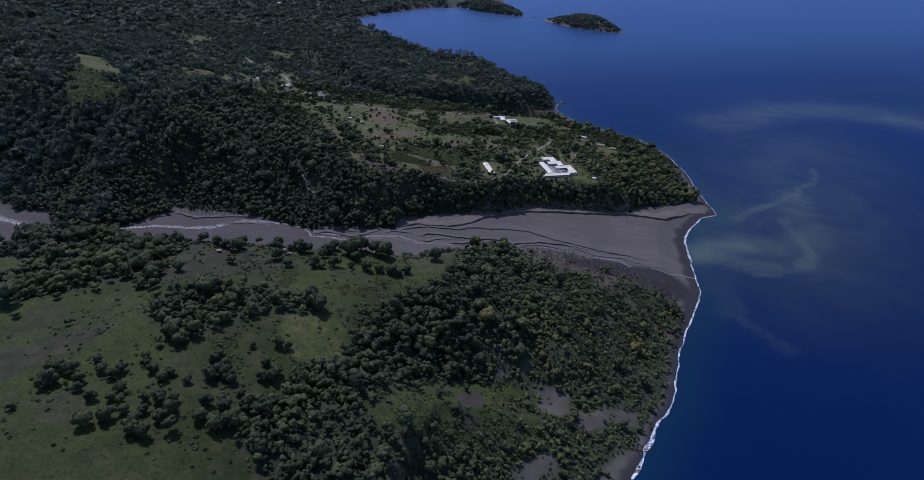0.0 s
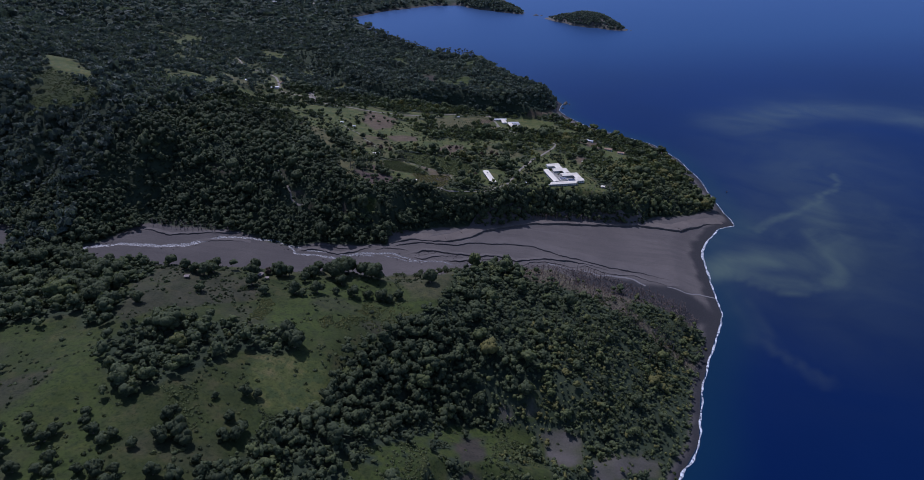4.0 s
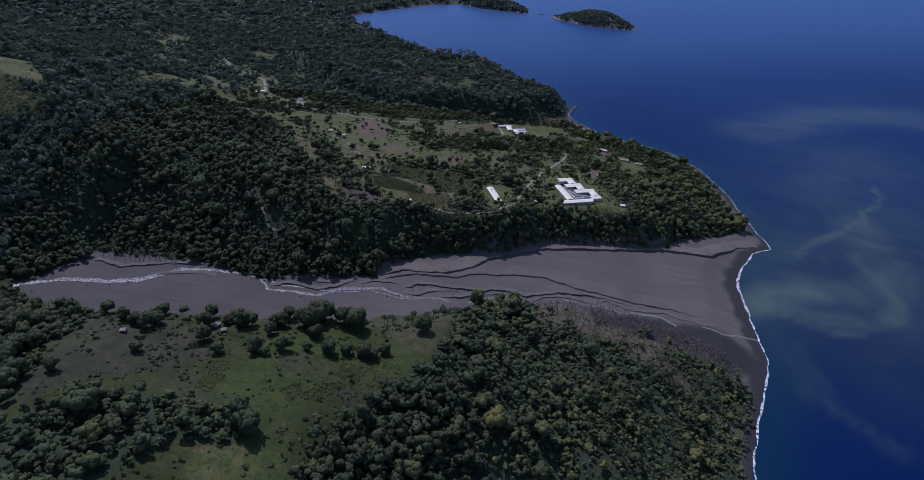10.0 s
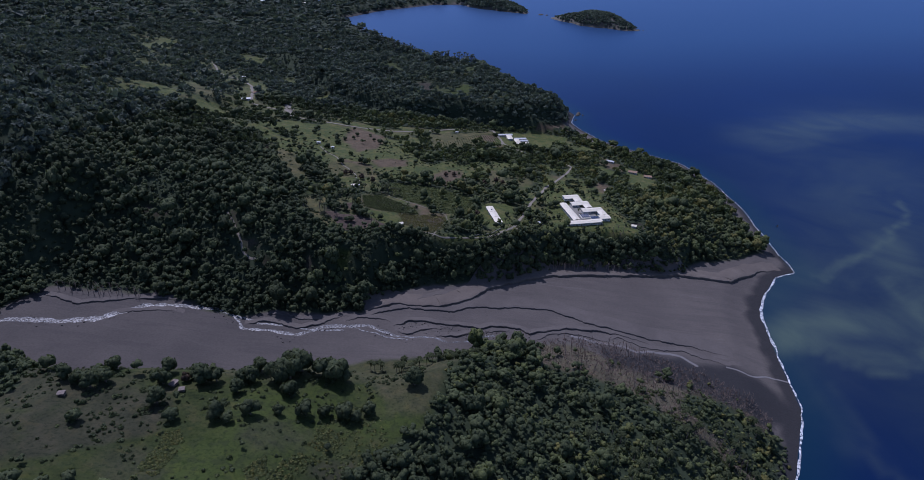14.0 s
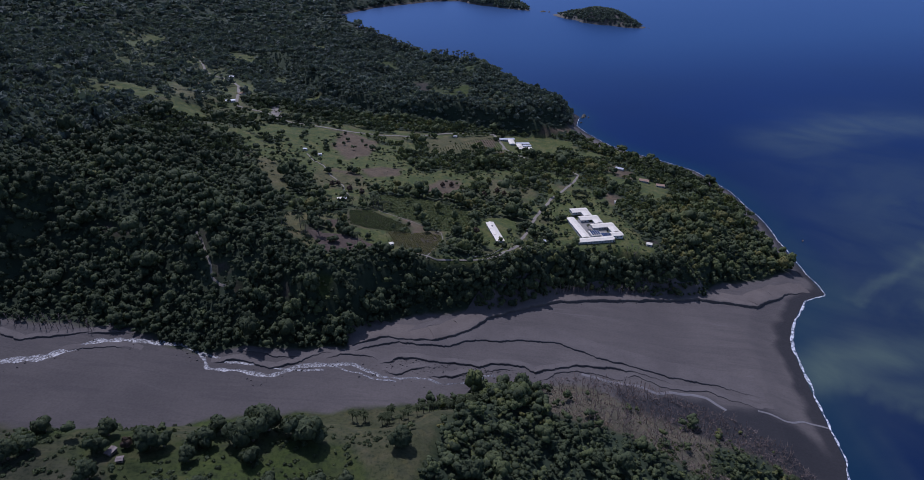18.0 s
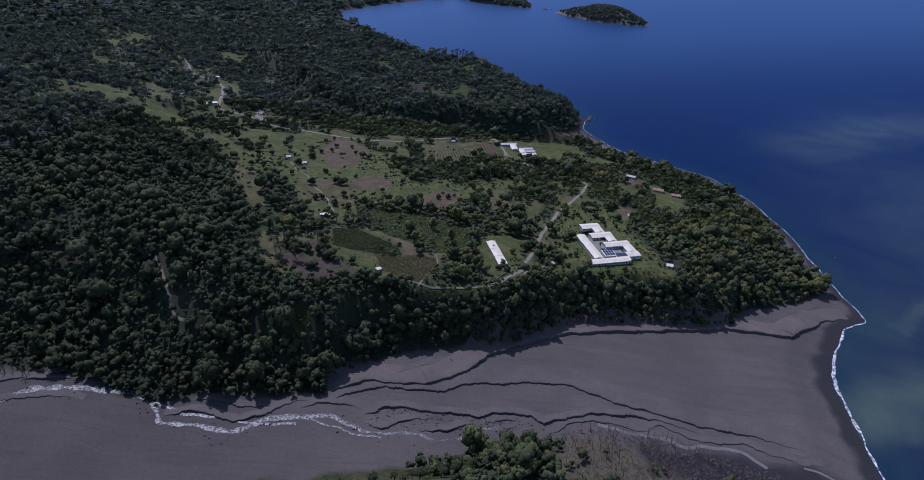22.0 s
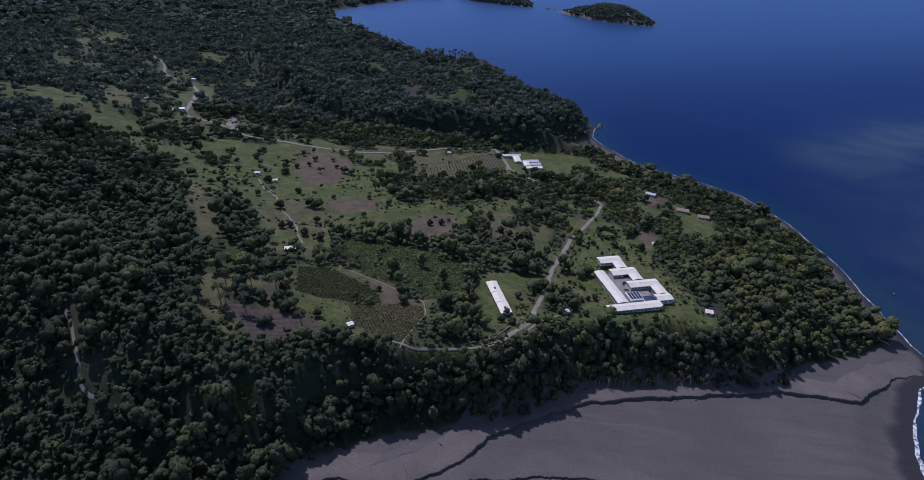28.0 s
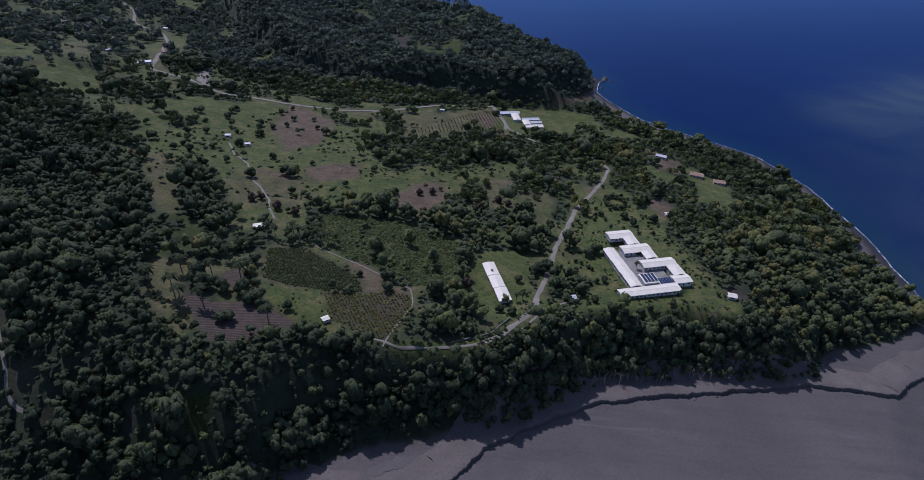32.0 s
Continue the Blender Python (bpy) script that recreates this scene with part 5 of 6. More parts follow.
# ---- low growth ----
def low_growth(name, label, poly, cell, rmin, rmax, dens, seed, mat="leaf", quads=30, lo=0.3, hi=0.75, size=26):
    xs, ys = [p[0] for p in poly], [p[1] for p in poly]
    n = int((max(xs) - min(xs)) * (max(ys) - min(ys)) / cell ** 2)
    x, y = rng.uniform(min(xs), max(xs), n), rng.uniform(min(ys), max(ys), n)
    for kind, p in PLOTS:
        if kind in BARE_GROUND or kind == "turf":
            off = inside(x, y, p) & (rng.uniform(0, 1, n) < 0.9)
            x, y, n = x[~off], y[~off], int((~off).sum())
    k = inside(x, y, poly) & (rng.uniform(0, 1, n) < dens * smooth(-0.35, 0.55, wave(x, y, size, seed)))
    x, y = x[k], y[k]
    r = rng.uniform(rmin, rmax, len(x))
    v, t = scatter(PROTO[quads], rng, x, y, height(x, y) - 0.35 * r, r, rng.uniform(0.5, 0.9, len(x)), rng.uniform(lo, hi, len(x)))
    return tagged(new(name, mesh_of(name, v, np.arange(len(v)).reshape(-1, 3), MAT[mat], [("tint", t)])), label, "shrubs", kind="stuff")


low_growth("scrub", "low green shrubs and fern clumps in the pasture", [(-360, 230), (-115, 240), (-100, 390), (-66, 500), (-30, 600), (-290, 585), (-380, 480)], 4.2, 0.5, 1.8, 0.42, 31, lo=0.1, hi=0.5, size=19)
low_growth("scrub", "low bushes over the terrace fields", [(-300, 960), (-60, 965), (60, 1010), (60, 1120), (-70, 1150), (-200, 1240), (-300, 1080)], 5.4, 0.6, 2.2, 0.45, 33, lo=0.1, hi=0.6, size=34)
low_growth("scrub", "leafy thickets between the terrace fields", [(-300, 960), (-60, 965), (60, 1010), (60, 1120), (-70, 1150), (-200, 1240), (-300, 1080)], 6.0, 1.2, 3.0, 0.5, 34, quads=60, lo=0.1, hi=0.65, size=21)
low_growth("scrub", "undergrowth on the bare slope by the coast", [(-81, 335), (-20, 310), (150, 300), (178, 415), (160, 440), (60, 472), (-20, 425)], 3.0, 0.6, 2.2, 0.6, 35, lo=0.4, hi=0.85, size=12)
low_growth("scrub", "garden shrubs by the school road", [(0, 806), (34, 835), (60, 862), (100, 862), (90, 882), (55, 895), (12, 838)], 3.0, 0.5, 1.4, 0.7, 37, size=9)
low_growth("scrub", "vines and bushes on the river cliff", [(-140, 740), (-40, 770), (60, 806), (150, 846), (240, 850), (210, 875), (100, 856), (30, 826), (-60, 796), (-140, 780)], 2.5, 1.0, 2.2, 1.0, 39, lo=0.1, hi=0.5)


def mats(poly, n, seed):
    """Low leafy mats of vines that hug the ground."""
    xs, ys = [p[0] for p in poly], [p[1] for p in poly]
    x, y = rng.uniform(min(xs), max(xs), n), rng.uniform(min(ys), max(ys), n)
    k = inside(x, y, poly) & (wave(x, y, 12, seed) > 0.35)
    x, y = x[k], y[k]
    r = rng.uniform(1.2, 2.8, len(x))
    v, t = scatter(PROTO[44], rng, x, y, height(x, y) - 0.4, r, np.full(len(x), 0.4), rng.uniform(0.4, 0.75, len(x)))
    tagged(new("vine_mat", mesh_of("vine_mat", v, np.arange(len(v)).reshape(-1, 3), MAT["leaf"], [("tint", t)])), "bright green vine mats creeping over the pasture", "vines", kind="stuff")


low_growth("scrub", "close green shrubs of the coastal slope", [(60, 460), (150, 440), (215, 510), (245, 610), (200, 640), (120, 632), (90, 560)], 2.7, 1.0, 2.1, 1.0, 47, lo=0.4, hi=0.8, size=14)
mats([(-330, 240), (-120, 240), (-100, 390), (-70, 500), (-40, 580), (-290, 570)], 1500, 41)
mats([(-20, 300), (150, 300), (170, 420), (60, 450), (-30, 420)], 900, 42)


def brush(poly, n, seed):
    """Dead twigs and fallen branches, too many to count."""
    xs, ys = [p[0] for p in poly], [p[1] for p in poly]
    x, y = rng.uniform(min(xs), max(xs), n), rng.uniform(min(ys), max(ys), n)
    k = inside(x, y, poly)
    x, y = np.repeat(x[k], 5) + rng.normal(size=5 * k.sum()) * 0.5, np.repeat(y[k], 5) + rng.normal(size=5 * k.sum()) * 0.5
    z = height(x, y)
    d = rng.normal(size=(len(x), 3)) * (0.9, 0.9, 0.5) + (0, 0, 1.3)
    d = d * rng.uniform(0.6, 1.8, len(x))[:, None]
    w = rng.normal(size=(len(x), 3)) * 0.09
    p = np.stack([x, y, z], 1)
    v = np.stack([p - w, p + w, p + d], 1).reshape(-1, 3)
    tagged(new("dead_brush", mesh_of("dead_brush", v, np.arange(len(v)).reshape(-1, 3), MAT["dead"])), "grey dead brush and branches at the fan edge", "brush", kind="stuff")


brush(PLOTS[-1][1], 8000, 1)
brush([(60, 806), (95, 824), (150, 838), (190, 842), (150, 850), (90, 840)], 500, 2)


def crop_rows(name, label, poly, gap, step, r, turn, tint, mat="leaf"):
    xs, ys = [p[0] for p in poly], [p[1] for p in poly]
    cx, cy, half = (min(xs) + max(xs)) / 2, (min(ys) + max(ys)) / 2, 80
    a, b = np.meshgrid(np.arange(-half, half, gap), np.arange(-half, half, step), indexing="ij")
    a, b = a.ravel(), b.ravel() + rng.normal(size=a.size) * step * 0.25
    c, s = math.cos(radians(turn)), math.sin(radians(turn))
    x, y = cx + a * c - b * s, cy + a * s + b * c
    k = inside(x, y, poly) & (rng.uniform(0, 1, x.size) < 0.85)
    x, y = x[k], y[k]
    rr = rng.uniform(0.7, 1.3, len(x)) * r
    v, t = scatter(PROTO[30], rng, x, y, height(x, y) - 0.3 * rr, rr, np.full(len(x), 0.8), np.clip(rng.normal(tint, 0.08, len(x)), 0, 1))
    return tagged(new(name, mesh_of(name, v, np.arange(len(v)).reshape(-1, 3), MAT[mat], [("tint", t)])), label, "crop", kind="stuff")


crop_rows("crop", "dense rows of dark green root crops on the terrace slope", [(-140, 882), (-118, 890), (-97, 876), (-76, 860), (-67, 844), (-93, 841), (-113, 841), (-131, 846)], 1.9, 1.2, 1.0, 28, 0.7)
crop_rows("crop", "rows of yellowing taro plants in bare soil", [(-92, 840), (-69, 841), (-51, 848), (-37, 844), (-36, 827), (-45, 805), (-62, 799), (-72, 813), (-81, 812)], 2.1, 1.6, 0.85, 28, 0.5, "yellow")
crop_rows("crop", "thin rows of young plants in the far field", [(-85, 1180), (-20, 1275), (25, 1330), (38, 1245)], 4.5, 2.6, 0.7, 10, 0.6)
for kx in range(30):
    y0 = 781 + kx * 1.45
    xs = np.arange(-176, -97, 1.0)
    ok = inside(xs, y0 + 0.28 * (xs + 135), PLOTS[[k for k, p in PLOTS].index("plough") + 1][1])
    if ok.sum() < 5:
        continue
    x0, x1 = float(xs[ok].min()), float(xs[ok].max())
    ob = ribbon("soil_ridge", [(x0, y0 + 0.28 * (x0 + 135)), ((x0 + x1) / 2, y0 + 0.28 * ((x0 + x1) / 2 + 135) + 0.8), (x1, y0 + 0.28 * (x1 + 135))], (-0.6, 0, 0.6), (-0.1, 0.5, -0.1), MAT["soil"], 1.0, 0.25, kx)
    tagged(ob, "ploughed ridge of dark brown soil", "soil ridge", "ploughed ridges")
for kx in range(9):
    y0 = 831 + kx * 2.0
    ob = ribbon("soil_ridge", [(-155, y0 - 0.5), (-146, y0 + 1.0), (-138, y0 + 1.5)], (-0.6, 0, 0.6), (-0.1, 0.5, -0.1), MAT["soil"], 1.0, 0.25, kx + 40)
    tagged(ob, "ploughed ridge of dark brown soil", "soil ridge", "ploughed ridges")
for x, y, s in ((-186, 903, 5.5), (-176, 906, 6.5), (-166, 833, 7.0), (-127, 822, 5.5), (-136, 802, 4.5), (-137, 827, 5.5), (-148, 826, 5.0), (-108, 818, 3.5), (-141, 861, 4.5), (-158, 876, 4.5), (-152, 881, 4.5), (-73, 862, 2.4), (-54, 860, 5.0), (-4, 882, 5.0), (-131, 818, 5.0), (-122, 816, 4.0), (-140, 800, 4.0), (-160, 826, 6.0)):
    stand(TREES, x, y, s, "dark tree casting shade beside the ploughed field", "tree", "trees by the crop field")
for k in range(16):
    a = k * 0.3927
    stand(TREES, 137 + 9.5 * math.cos(a), 1047 + 13 * math.sin(a), float(rng.uniform(2.0, 3.0)), "clipped bush in a ring on the school lawn", "bush", "ring of bushes")


# ---- vine-covered slopes and bright crowns ----
def carpet(poly, n, label, lo, hi, small=0.8, large=1.9):
    """A close cover of small leafy mounds."""
    xs, ys = [p[0] for p in poly], [p[1] for p in poly]
    x, y = rng.uniform(min(xs), max(xs), n), rng.uniform(min(ys), max(ys), n)
    k = inside(x, y, poly)
    x, y = x[k], y[k]
    r = rng.uniform(small, large, len(x))
    v, t = scatter(PROTO[30], rng, x, y, height(x, y) - 0.5 * r, r, np.full(len(x), 0.55), rng.uniform(lo, hi, len(x)))
    tagged(new("vine_mat", mesh_of("vine_mat", v, np.arange(len(v)).reshape(-1, 3), MAT["leaf"], [("tint", t)])), label, "vines", kind="stuff")


carpet([(-156, 381), (-138, 360), (-117, 366), (-106, 385), (-98, 389), (-107, 344), (-121, 306), (-137, 311), (-139, 355)], 3000, "fern-covered green slope at the edge of the pasture", 0.2, 0.5, 0.5, 1.1)
carpet([(-104, 520), (-85, 545), (-62, 540), (-52, 513), (-80, 480), (-96, 490)], 420, "bright green creeper mats in the pasture", 0.7, 0.95)
carpet([(-210, 365), (-190, 372), (-168, 335), (-180, 326)], 260, "green creepers below the tree belt", 0.6, 0.85)
carpet([(-146, 312), (-112, 330), (-100, 300), (-125, 285)], 500, "creepers hanging over the wooded gully", 0.4, 0.7)
carpet([(-640, 880), (-629, 922), (-505, 850), (-515, 818), (-570, 815), (-582, 789)], 2600, "vine-covered ridge standing out of the forest", 0.5, 0.8)
carpet([(-59, 336), (-42, 375), (-26, 370), (-24, 345), (62, 383), (67, 353), (9, 322), (-55, 287)], 1700, "bright creeping growth on the coastal slope", 0.5, 0.9)
carpet([(12, 604), (26, 606), (44, 574), (38, 560), (22, 580)], 420, "bright creepers on the open ridge of the coast forest", 0.6, 0.9)
for mat_patch in ([(-188, 466), (-186, 488), (-174, 482), (-176, 461)], [(-191, 494), (-180, 499), (-173, 489), (-184, 485)], [(-120, 474), (-113, 487), (-104, 498), (-96, 492), (-104, 475), (-113, 469)], [(-105, 503), (-94, 523), (-82, 517), (-89, 500)], [(-132, 475), (-123, 487), (-119, 477), (-124, 464)]):
    carpet(mat_patch, 260, "bright green creeper mats in the pasture", 0.75, 1.0)
for x, y, s in ((7, 508, 6.5), (12, 512, 6), (-34, 460, 7), (-28, 464, 6), (-64, 450, 6.5), (-89, 424, 6), (-95, 418, 5.5)):
    stand(BRIGHT, x, y, s, "broad yellow-green crown in the coastal forest", "tree", "bright crowns of the coast forest")
for x, y, s in ((-44, 575, 8.0), (3, 566, 7.5), (-4, 562, 7), (68, 525, 8), (51, 467, 8)):
    stand(TREES, x, y, s, "broad dark rounded crown standing above the slope", "tree", "emergent trees")
carpet([(20, 385), (60, 395), (62, 420), (28, 430)], 350, "bright creeping growth on the coastal slope", 0.5, 0.85)
for x, y, s in ((-72, 447, 6.5), (-35, 464, 6.0), (-93, 422, 5.5), (-34, 449, 5.0), (11, 451, 7.5), (68, 543, 7.5), (95, 391, 4.5), (125, 487, 6.5), (9, 585, 6.5), (40, 500, 6.0), (88, 600, 6.0)):
    ob = stand(TREES, x, y, s, "broad round crown standing out of the coastal forest", "tree", "emergent trees")
carpet([(-125, 943), (-98, 952), (-56, 950), (-7, 929), (-11, 864), (-36, 857), (-56, 873), (-84, 881), (-107, 903)], 3400, "dense green banana and garden growth on the terrace", 0.62, 0.92)
carpet([(-32, 1159), (40, 1199), (37, 1125), (-29, 1105)], 1500, "even dark green garden plot on the terrace", 0.25, 0.5)
low_growth("scrub", "small dark shrubs dotted over the school grounds", [(60, 905), (95, 862), (190, 870), (192, 900), (165, 1030), (120, 1060), (84, 990)], 3.6, 0.4, 1.3, 0.8, 43, lo=0.1, hi=0.7, size=10)
low_growth("scrub", "dark undergrowth on the slope below the ploughed ground", [(-200, 750), (-110, 765), (-95, 800), (-140, 790), (-185, 815)], 2.6, 1.0, 2.3, 1.0, 46, lo=0.1, hi=0.6, size=9)
low_growth("scrub", "bushes along the crop field paths", [(-175, 900), (-60, 905), (-36, 860), (-30, 800), (-100, 800), (-160, 830)], 5.0, 0.5, 1.5, 0.6, 44, lo=0.15, hi=0.8, size=9)


# ---- stones of the river bed ----
def stones(line, n, spread, label):
    q, nrm, t = along(line, 2.0)
    i = rng.integers(0, len(q), n)
    p = q[i] + nrm[i] * (rng.normal(size=n) * spread)[:, None]
    r = rng.uniform(0.25, 0.6, n) * rng.choice([1, 1, 1, 1.8], n)
    unit = np.array([(1, 0, 0), (0, 1, 0), (-1, 0, 0), (0, -1, 0), (0, 0, 0.8), (0, 0, -0.8), (0.7, 0.7, 0.4), (-0.7, 0.6, 0.3)], float)
    f = np.array([(0, 6, 4), (6, 1, 4), (1, 7, 4), (7, 2, 4), (2, 3, 4), (3, 0, 4), (1, 0, 5), (2, 1, 5), (3, 2, 5), (0, 3, 5), (0, 1, 6), (1, 2, 7)])
    v = unit[None] * r[:, None, None] * rng.uniform(0.7, 1.3, (n, 8, 1)) + np.stack([p[:, 0], p[:, 1], height(p[:, 0], p[:, 1]) + 0.1], 1)[:, None]
    faces = (f[None] + 8 * np.arange(n)[:, None, None]).reshape(-1, 3)
    tagged(new("stones", mesh_of("stones", v.reshape(-1, 3), faces, MAT["ash"])), label, "stones", kind="stuff")


stones(STREAM[5:24], 280, 6.0, "grey stones strewn along the stream")
stones([(-106, 712), (-34, 727), (13, 770), (79, 812), (185, 838)], 260, 3.0, "fallen ash blocks under the terrace edge")
stones([(-70, 690), (-20, 686), (40, 700)], 220, 5.0, "patch of pale boulders in the ash bed")


# ---- tall trees on the bank under the terrace ----
x = rng.uniform(-125, 225, 330)
y = bed_north(x) + rng.uniform(8, 22, 330)
keep = (y < 868) & (to_line(x, y, ROAD)[0] > 6)
x, y = x[keep], y[keep]
r = rng.uniform(3.0, 6.2, len(x))
v, t = scatter(PROTO[150], rng, x, y, height(x, y) + 0.3 * r, r, rng.uniform(1.0, 1.8, len(x)), np.clip(rng.normal(0.25, 0.14, len(x)), 0, 1))
tagged(new("woodland", mesh_of("woodland", v, np.arange(len(v)).reshape(-1, 3), MAT["leaf"], [("tint", t)])), "tall dark trees on the bank below the school", "trees", kind="stuff")
low_growth("scrub", "dark bushes and ferns along the grassy rim", [(-330, 470), (-200, 480), (-90, 530), (-40, 610), (-150, 600), (-310, 580)], 4.4, 0.8, 2.4, 0.6, 45, lo=0.1, hi=0.6, size=11)


# ---- buildings ----
def prism(bm, corners, z0, z1):
    """A solid with the given outline (counter-clockwise) between two heights."""
    lo, hi = [bm.verts.new((x, y, z0)) for x, y in corners], [bm.verts.new((x, y, z1)) for x, y in corners]
    bm.faces.new(lo[::-1]), bm.faces.new(hi)
    for i in range(len(corners)):
        j = (i + 1) % len(corners)
        bm.faces.new((lo[i], lo[j], hi[j], hi[i]))
    return bm


def block(x0, x1, y0, y1, z0, z1):
    return prism(bmesh.new(), [(x0, y0), (x1, y0), (x1, y1), (x0, y1)], z0, z1)


def gable(x0, x1, y0, y1, z, rise, over=0.7, thick=0.12, lengthwise="x"):
    """A low two-sided sheet roof with eaves, its ridge along the longer side."""
    bm = bmesh.new()
    x0, x1, y0, y1 = x0 - over, x1 + over, y0 - over, y1 + over
    if lengthwise == "x":
        m = (y0 + y1) / 2
        prof = [[(x, y0, z), (x, m, z + rise), (x, y1, z), (x, y1, z - thick), (x, m, z + rise - thick), (x, y0, z - thick)] for x in (x0, x1)]
    else:
        m = (x0 + x1) / 2
        prof = [[(x0, y, z), (m, y, z + rise), (x1, y, z), (x1, y, z - thick), (m, y, z + rise - thick), (x0, y, z - thick)] for y in (y1, y0)]
    a, b = [[bm.verts.new(p) for p in row] for row in prof]
    for i in range(6):
        j = (i + 1) % 6
        bm.faces.new((a[i], b[i], b[j], a[j]))
    bm.faces.new(a[::-1]), bm.faces.new(b)
    bmesh.ops.recalc_face_normals(bm, faces=bm.faces)
    return bm


WINDOW = {}


def window_mesh(w, h):
    if (w, h) not in WINDOW:
        me = bpy.data.meshes.new("window")
        bm = block(-w / 2, w / 2, -0.03, 0.03, -h / 2, h / 2)
        bm.to_mesh(me), bm.free()
        me.materials.append(MAT["dark"])
        WINDOW[w, h] = me
    return WINDOW[w, h]


def opening(root, name, x, y, z, rz, w, h):
    ob = new(name, window_mesh(w, h))
    ob.parent = root
    ob.matrix_basis = pose(x, y, z, 0, 0, rz)


def wing(root, x0, x1, y0, y1, h=3.3, rise=0.6, lengthwise="x", roof="roof", wall="wall", bays=True, over=0.7):
    """Walls, sheet roof with ridge cap, windows and doors of one straight wing."""
    part("wall", block(x0, x1, y0, y1, -1.0, h), MAT[wall], root)
    r = part("roof", gable(x0, x1, y0, y1, h + 0.12, rise, over, 0.12, lengthwise), MAT[roof], root)
    if lengthwise == "x":
        cap = block(x0 - over, x1 + over, (y0 + y1) / 2 - 0.2, (y0 + y1) / 2 + 0.2, h + 0.08 + rise, h + 0.17 + rise)
    else:
        cap = block((x0 + x1) / 2 - 0.2, (x0 + x1) / 2 + 0.2, y0 - over, y1 + over, h + 0.08 + rise, h + 0.17 + rise)
    part("ridge_cap", cap, MAT[roof], r)
    if not bays:
        return
    a, b = (x0, x1) if lengthwise == "x" else (y0, y1)
    for k in range(max(int((b - a) / 3.2), 1)):
        t = a + (k + 0.5) * (b - a) / max(int((b - a) / 3.2), 1)
        door = k % 4 == 1
        for side in (0, 1):
            name, w, hh, zz = ("door", 1.0, 2.1, 1.05) if door and side == 0 else ("window", 1.9, 1.2, 1.65)
            if lengthwise == "x":
                opening(root, name, t, (y0, y1)[side] + (-0.02, 0.02)[side], zz, 0, w, hh)
            else:
                opening(root, name, (x0, x1)[side] + (-0.02, 0.02)[side], t, zz, 90, w, hh)


def site(name, x, y, z, rz, label, category, group=""):
    root = new(name)
    root.matrix_world = pose(x, y, z, 0, 0, rz)
    return tagged(root, label, category, group)


school = site("school", 106.5, 877.7, 56.9, 13.5, "white-roofed single-storey school of joined wings with solar panels", "school")
wing(school, 2, 47, 0.3, 8.0)
wing(school, 12.9, 20.9, 10.0, 27.0, 3.5, 0.9, "y")
wing(school, 12.9, 20.9, 27.6, 43.0, 3.0, 0.9, "y")
wing(school, 12.9, 20.9, 43.6, 59.5, 2.5, 0.9, "y")
wing(school, 24.5, 44.5, 72.5, 82.3, 2.6, 1.0)
wing(school, 35.4, 44.5, 62.4, 71.8, 2.6, 1.0, "y")
wing(school, 27.0, 49.4, 51.0, 60.6, 2.9, 1.0)
wing(school, 40.9, 49.6, 41.5, 50.2, 2.9, 1.0, "y")
wing(school, 33.5, 59.6, 30.2, 39.0, 3.2, 1.0)
wing(school, 51.3, 60.1, 17.5, 29.4, 3.2, 1.0, "y")
wing(school, 47.8, 60.3, 8.2, 16.6, 3.3, 0.8)
part("wall", block(23.8, 34.8, 10.2, 21.2, -1, 4.6), MAT["wall"], school)
part("roof", gable(23.8, 34.8, 10.2, 21.2, 4.7, 0.5, 0.4, 0.15, "x"), MAT["roof"], school)
for k in range(4):
    part("roof_panel", block(24.6 + k * 2.6, 26.6 + k * 2.6, 11.2, 20.4, 5.25, 5.42), MAT["panel"], school, "dark slatted roof light")
part("roof", block(35.6, 46.8, 8.9, 16.4, 3.1, 3.3), MAT["roof"], school)
for i in range(5):
    for j in range(3):
        part("solar_panel", block(36.2 + i * 2.1, 38.1 + i * 2.1, 9.3 + j * 2.3, 11.4 + j * 2.3, 3.42, 3.5), MAT["panel"], school, "dark blue glass solar panel")
for k in range(12):
    part("post", block(2.2 + k * 4.0, 2.4 + k * 4.0, -0.35, -0.15, -1, 3.35), MAT["wall"], school)
tagged(part("courtyard", prism(bmesh.new(), [(22, 9), (47, 9), (50, 41), (22, 60)], -1.5, 0.03), MAT["paving"], school), "worn grey concrete courtyard")

block_b = site("classroom_block", 9.6, 897.4, 67.2, -75.2, "long narrow classroom block with a stepped white sheet roof", "building")
wing(block_b, 0, 14.0, -0.2, 7.4, 3.2, 0.7)
wing(block_b, 14.4, 28.0, 0.1, 7.7, 3.0, 0.7)
wing(block_b, 28.4, 42.6, 0.4, 8.0, 2.8, 0.7)
part("roof_vent", block(9.5, 11.2, 3.0, 4.4, 3.8, 4.6), MAT["dark"], block_b)

far = site("school", 62, 1268, float(height(70, 1285)) + 0.3, 8, "distant white-roofed school block beside a field", "school")
wing(far, 4, 26, -1, 7, 3.4, 0.9)
wing(far, 3, 11, 8, 23, 3.6, 0.9, "y")
wing(far, -8, 1, 24, 46, 3.6, 0.9, "y")
wing(far, -24, 4, 48, 55, 3.2, 0.8, "x", "pale")
wing(far, 4, 26, 24, 31, 3.2, 0.8, "x", "pale")
wing(far, 13, 27, 13, 19, 3.2, 0.8, "x", "pale")


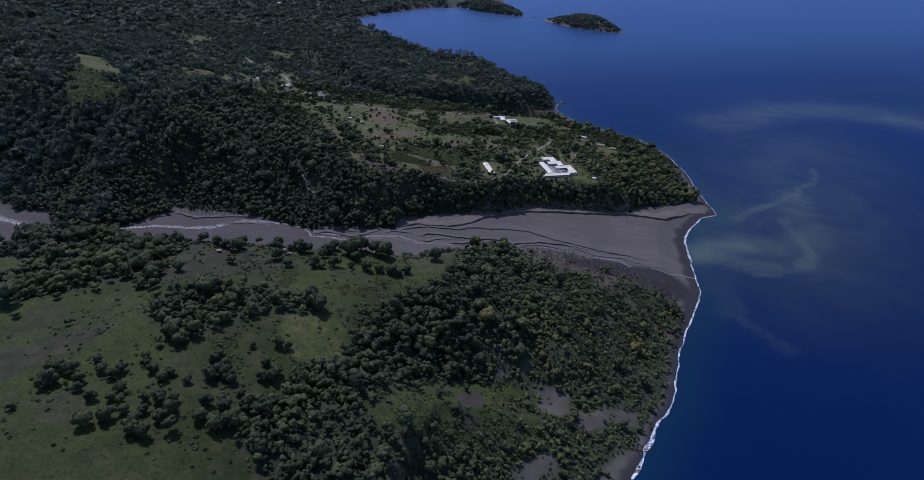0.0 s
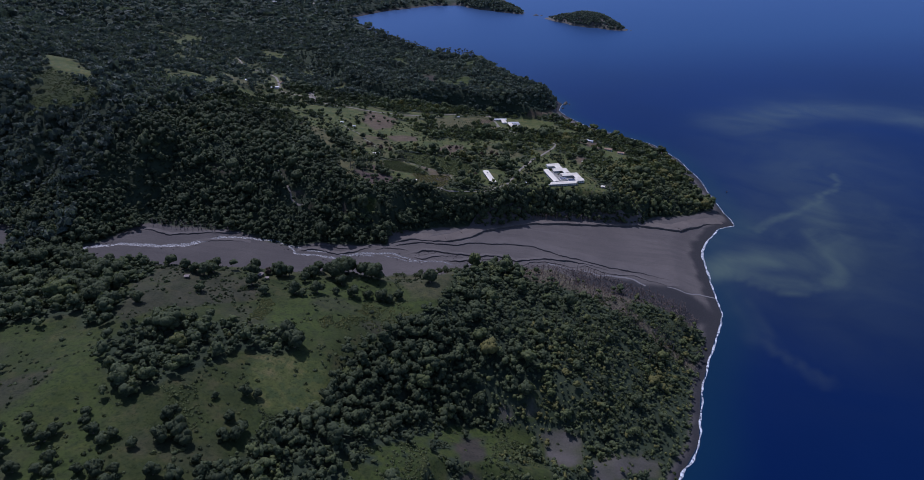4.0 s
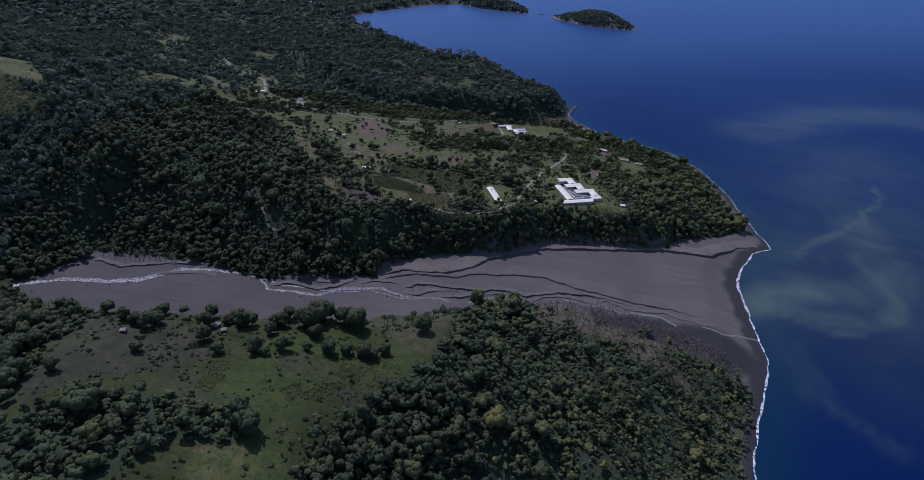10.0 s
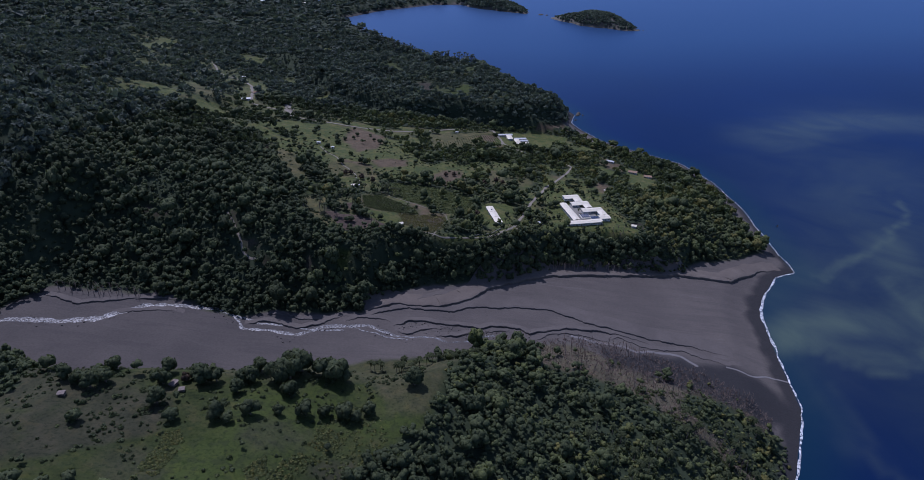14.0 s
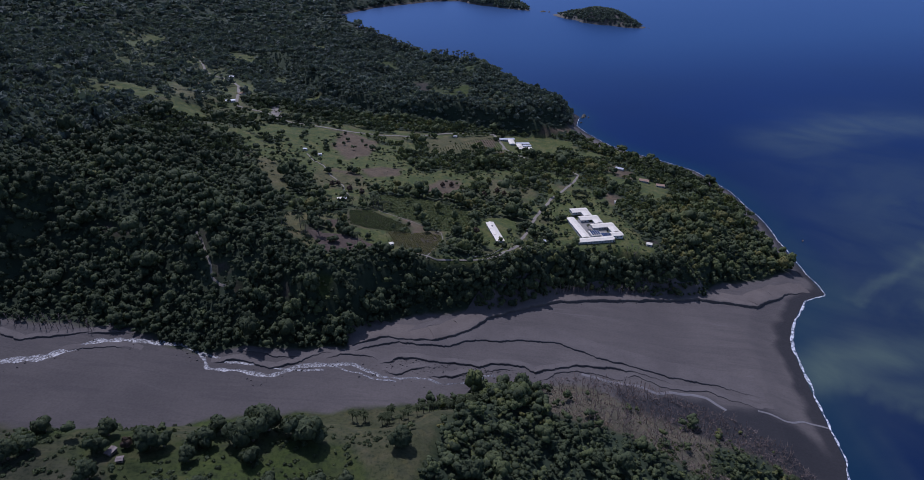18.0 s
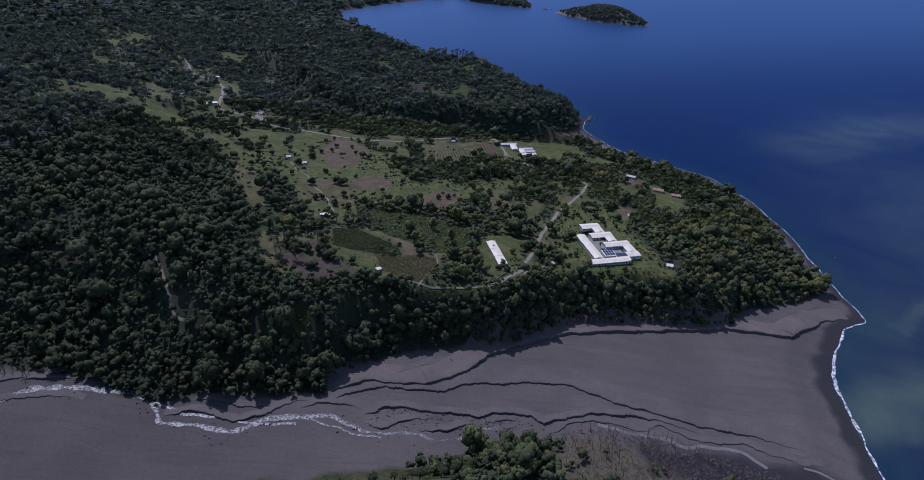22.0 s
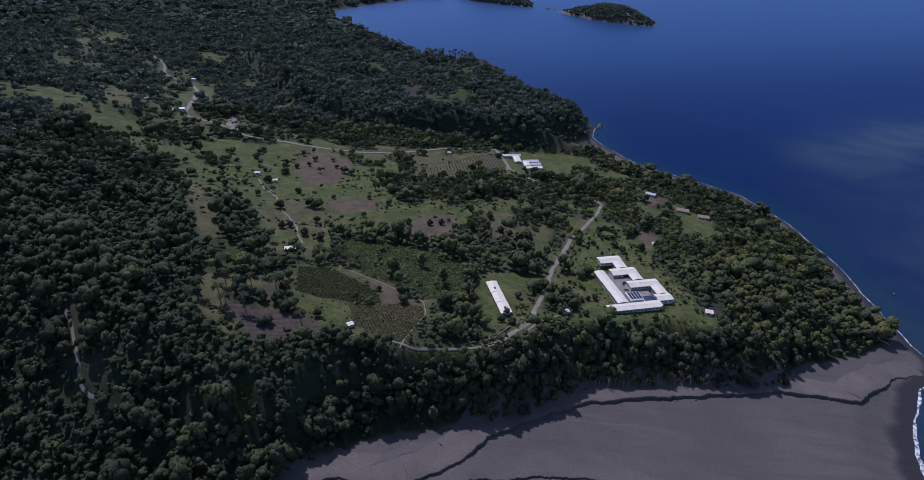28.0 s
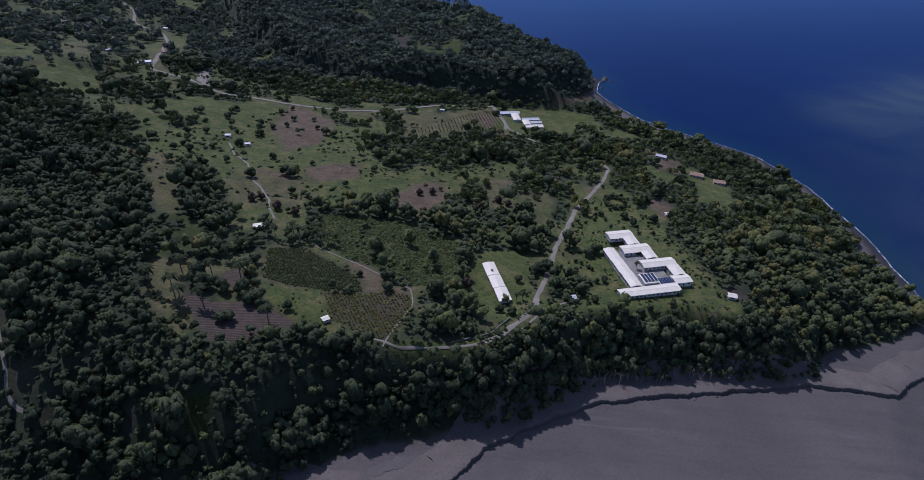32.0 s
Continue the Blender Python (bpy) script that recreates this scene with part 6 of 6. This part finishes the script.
def hut(x, y, rz, w, l, h, roof, label, lift=0.0, wall="wall"):
    root = site("hut", x, y, float(height(x, y)) - 0.1 + lift, rz, label, "hut")
    wing(root, -w / 2, w / 2, -l / 2, l / 2, h, 0.16 * l, "x", roof, wall, True, 0.5)
    return root


white = hut(-156, 910, 20, 6, 4.4, 2.4, "roof", "white-roofed hut on the terrace slope with a small lean-to")
part("lean_to_roof", gable(4.0, 7.0, -2.2, 1.6, 2.2, 0.4, 0.3), MAT["pale"], white)
hut(-84, 812, 35, 3.6, 3.2, 2.2, "roof", "small pale shed below the crop field")
hut(71, 868, 15, 4.5, 3.5, 2.4, "pale", "small garden shelter with a pale sheet roof")
hut(191, 891, -15, 5.5, 4.5, 2.5, "roof", "small white shed at the forest edge")
hut(183, 1028, 10, 6, 4, 2.5, "roof", "small white shed behind the school")
hut(250, 1150, -20, 14, 8, 3.0, "thatch", "brown thatched house near the beach")
hut(272, 1138, -15, 12, 7, 3.0, "thatch", "brown thatched house in a beach clearing")
hut(222, 1196, -30, 12, 6, 2.8, "pale", "pale-roofed house beside a bare yard")
hut(-204, 541, 75, 5, 3.6, 2.2, "rust", "weathered rusty hut among the rim trees", 0.0, "bark")
hut(-262, 516, 10, 3.6, 3, 2.2, "rust", "rusty-roofed hut on the bare pasture", 0.0, "bark")
hut(-196, 536, 15, 3.2, 2.8, 2.0, "rust", "tiny rusty shelter on the rim", 0.0, "bark")
hut(-118, 1508, 10, 8, 5, 2.6, "pale", "small pale hut on the wooded headland slope")
hut(-247, 1091, 5, 5, 3.5, 2.6, "pale", "small hut in the terrace pasture")
hut(-222, 1075, 15, 4.5, 3.5, 2.6, "pale", "small grey hut beside pasture trees")
hut(-45, 1290, 0, 6, 4, 2.4, "pale", "small pale shed in the far field")
for x, y, rz, w, l, rf in ((-441, 1315, 20, 16, 8, "pale"), (-428, 1345, -30, 12, 8, "thatch"), (-405, 1375, 10, 14, 8, "roof"), (-395, 1415, 0, 12, 7, "pale"), (-455, 1400, 40, 12, 8, "thatch"), (-500, 1330, 0, 16, 8, "pale"), (-540, 1290, 15, 13, 7, "roof"), (-560, 1440, 30, 12, 8, "thatch"), (-610, 1560, 10, 14, 8, "pale"), (-660, 1500, 20, 14, 8, "thatch"), (-570, 1640, 5, 12, 8, "pale")):
    hut(x, y, rz, w, l, 3.0, rf, "village house in the far valley")
for k in range(46):
    x, y = -640 - rng.uniform(0, 420), 2980 + rng.uniform(-60, 420)
    if float(shore(x, y)) > 20:
        hut(float(x), float(y), float(rng.uniform(0, 90)), float(rng.uniform(12, 24)), float(rng.uniform(8, 12)), 4.0, ("roof", "pale", "roof", "thatch")[k % 4], "small house of the distant bay town")

for x0, y0, x1, y1 in ((-12, 806, 2, 812), (2, 812, 13, 818), (13, 818, 26, 834), (-8, 812, -10, 836)):
    n = math.hypot(x1 - x0, y1 - y0)
    z = float(height((x0 + x1) / 2, (y0 + y1) / 2))
    ob = part("low_wall", block(0, n, -0.2, 0.2, -1.5, 0.55), MAT["paving"])
    ob.matrix_world = pose(x0, y0, z, 0, 0, math.degrees(math.atan2(y1 - y0, x1 - x0)))
    tagged(ob, "low pale concrete retaining wall by the road", "wall", "low walls")

boat = site("boat", 433, 1016, 0.0, 60, "small dark open boat on the water", "boat")
bm = bmesh.new()
ring = [(4.2, 0, 0.9), (2.2, 0.9, 0.7), (-3.0, 0.9, 0.7), (-3.6, 0.0, 0.7), (-3.0, -0.9, 0.7), (2.2, -0.9, 0.7)]
top, low = [bm.verts.new(p) for p in ring], [bm.verts.new((p[0] * 0.85, p[1] * 0.6, -0.2)) for p in ring]
bm.faces.new(low[::-1])
for i in range(6):
    bm.faces.new((low[i], low[(i + 1) % 6], top[(i + 1) % 6], top[i]))
part("hull", bm, MAT["hull"], boat)
for k in (-1.8, 0.2, 1.8):
    part("bench", block(k - 0.2, k + 0.2, -0.8, 0.8, 0.45, 0.55), MAT["dead"], boat)
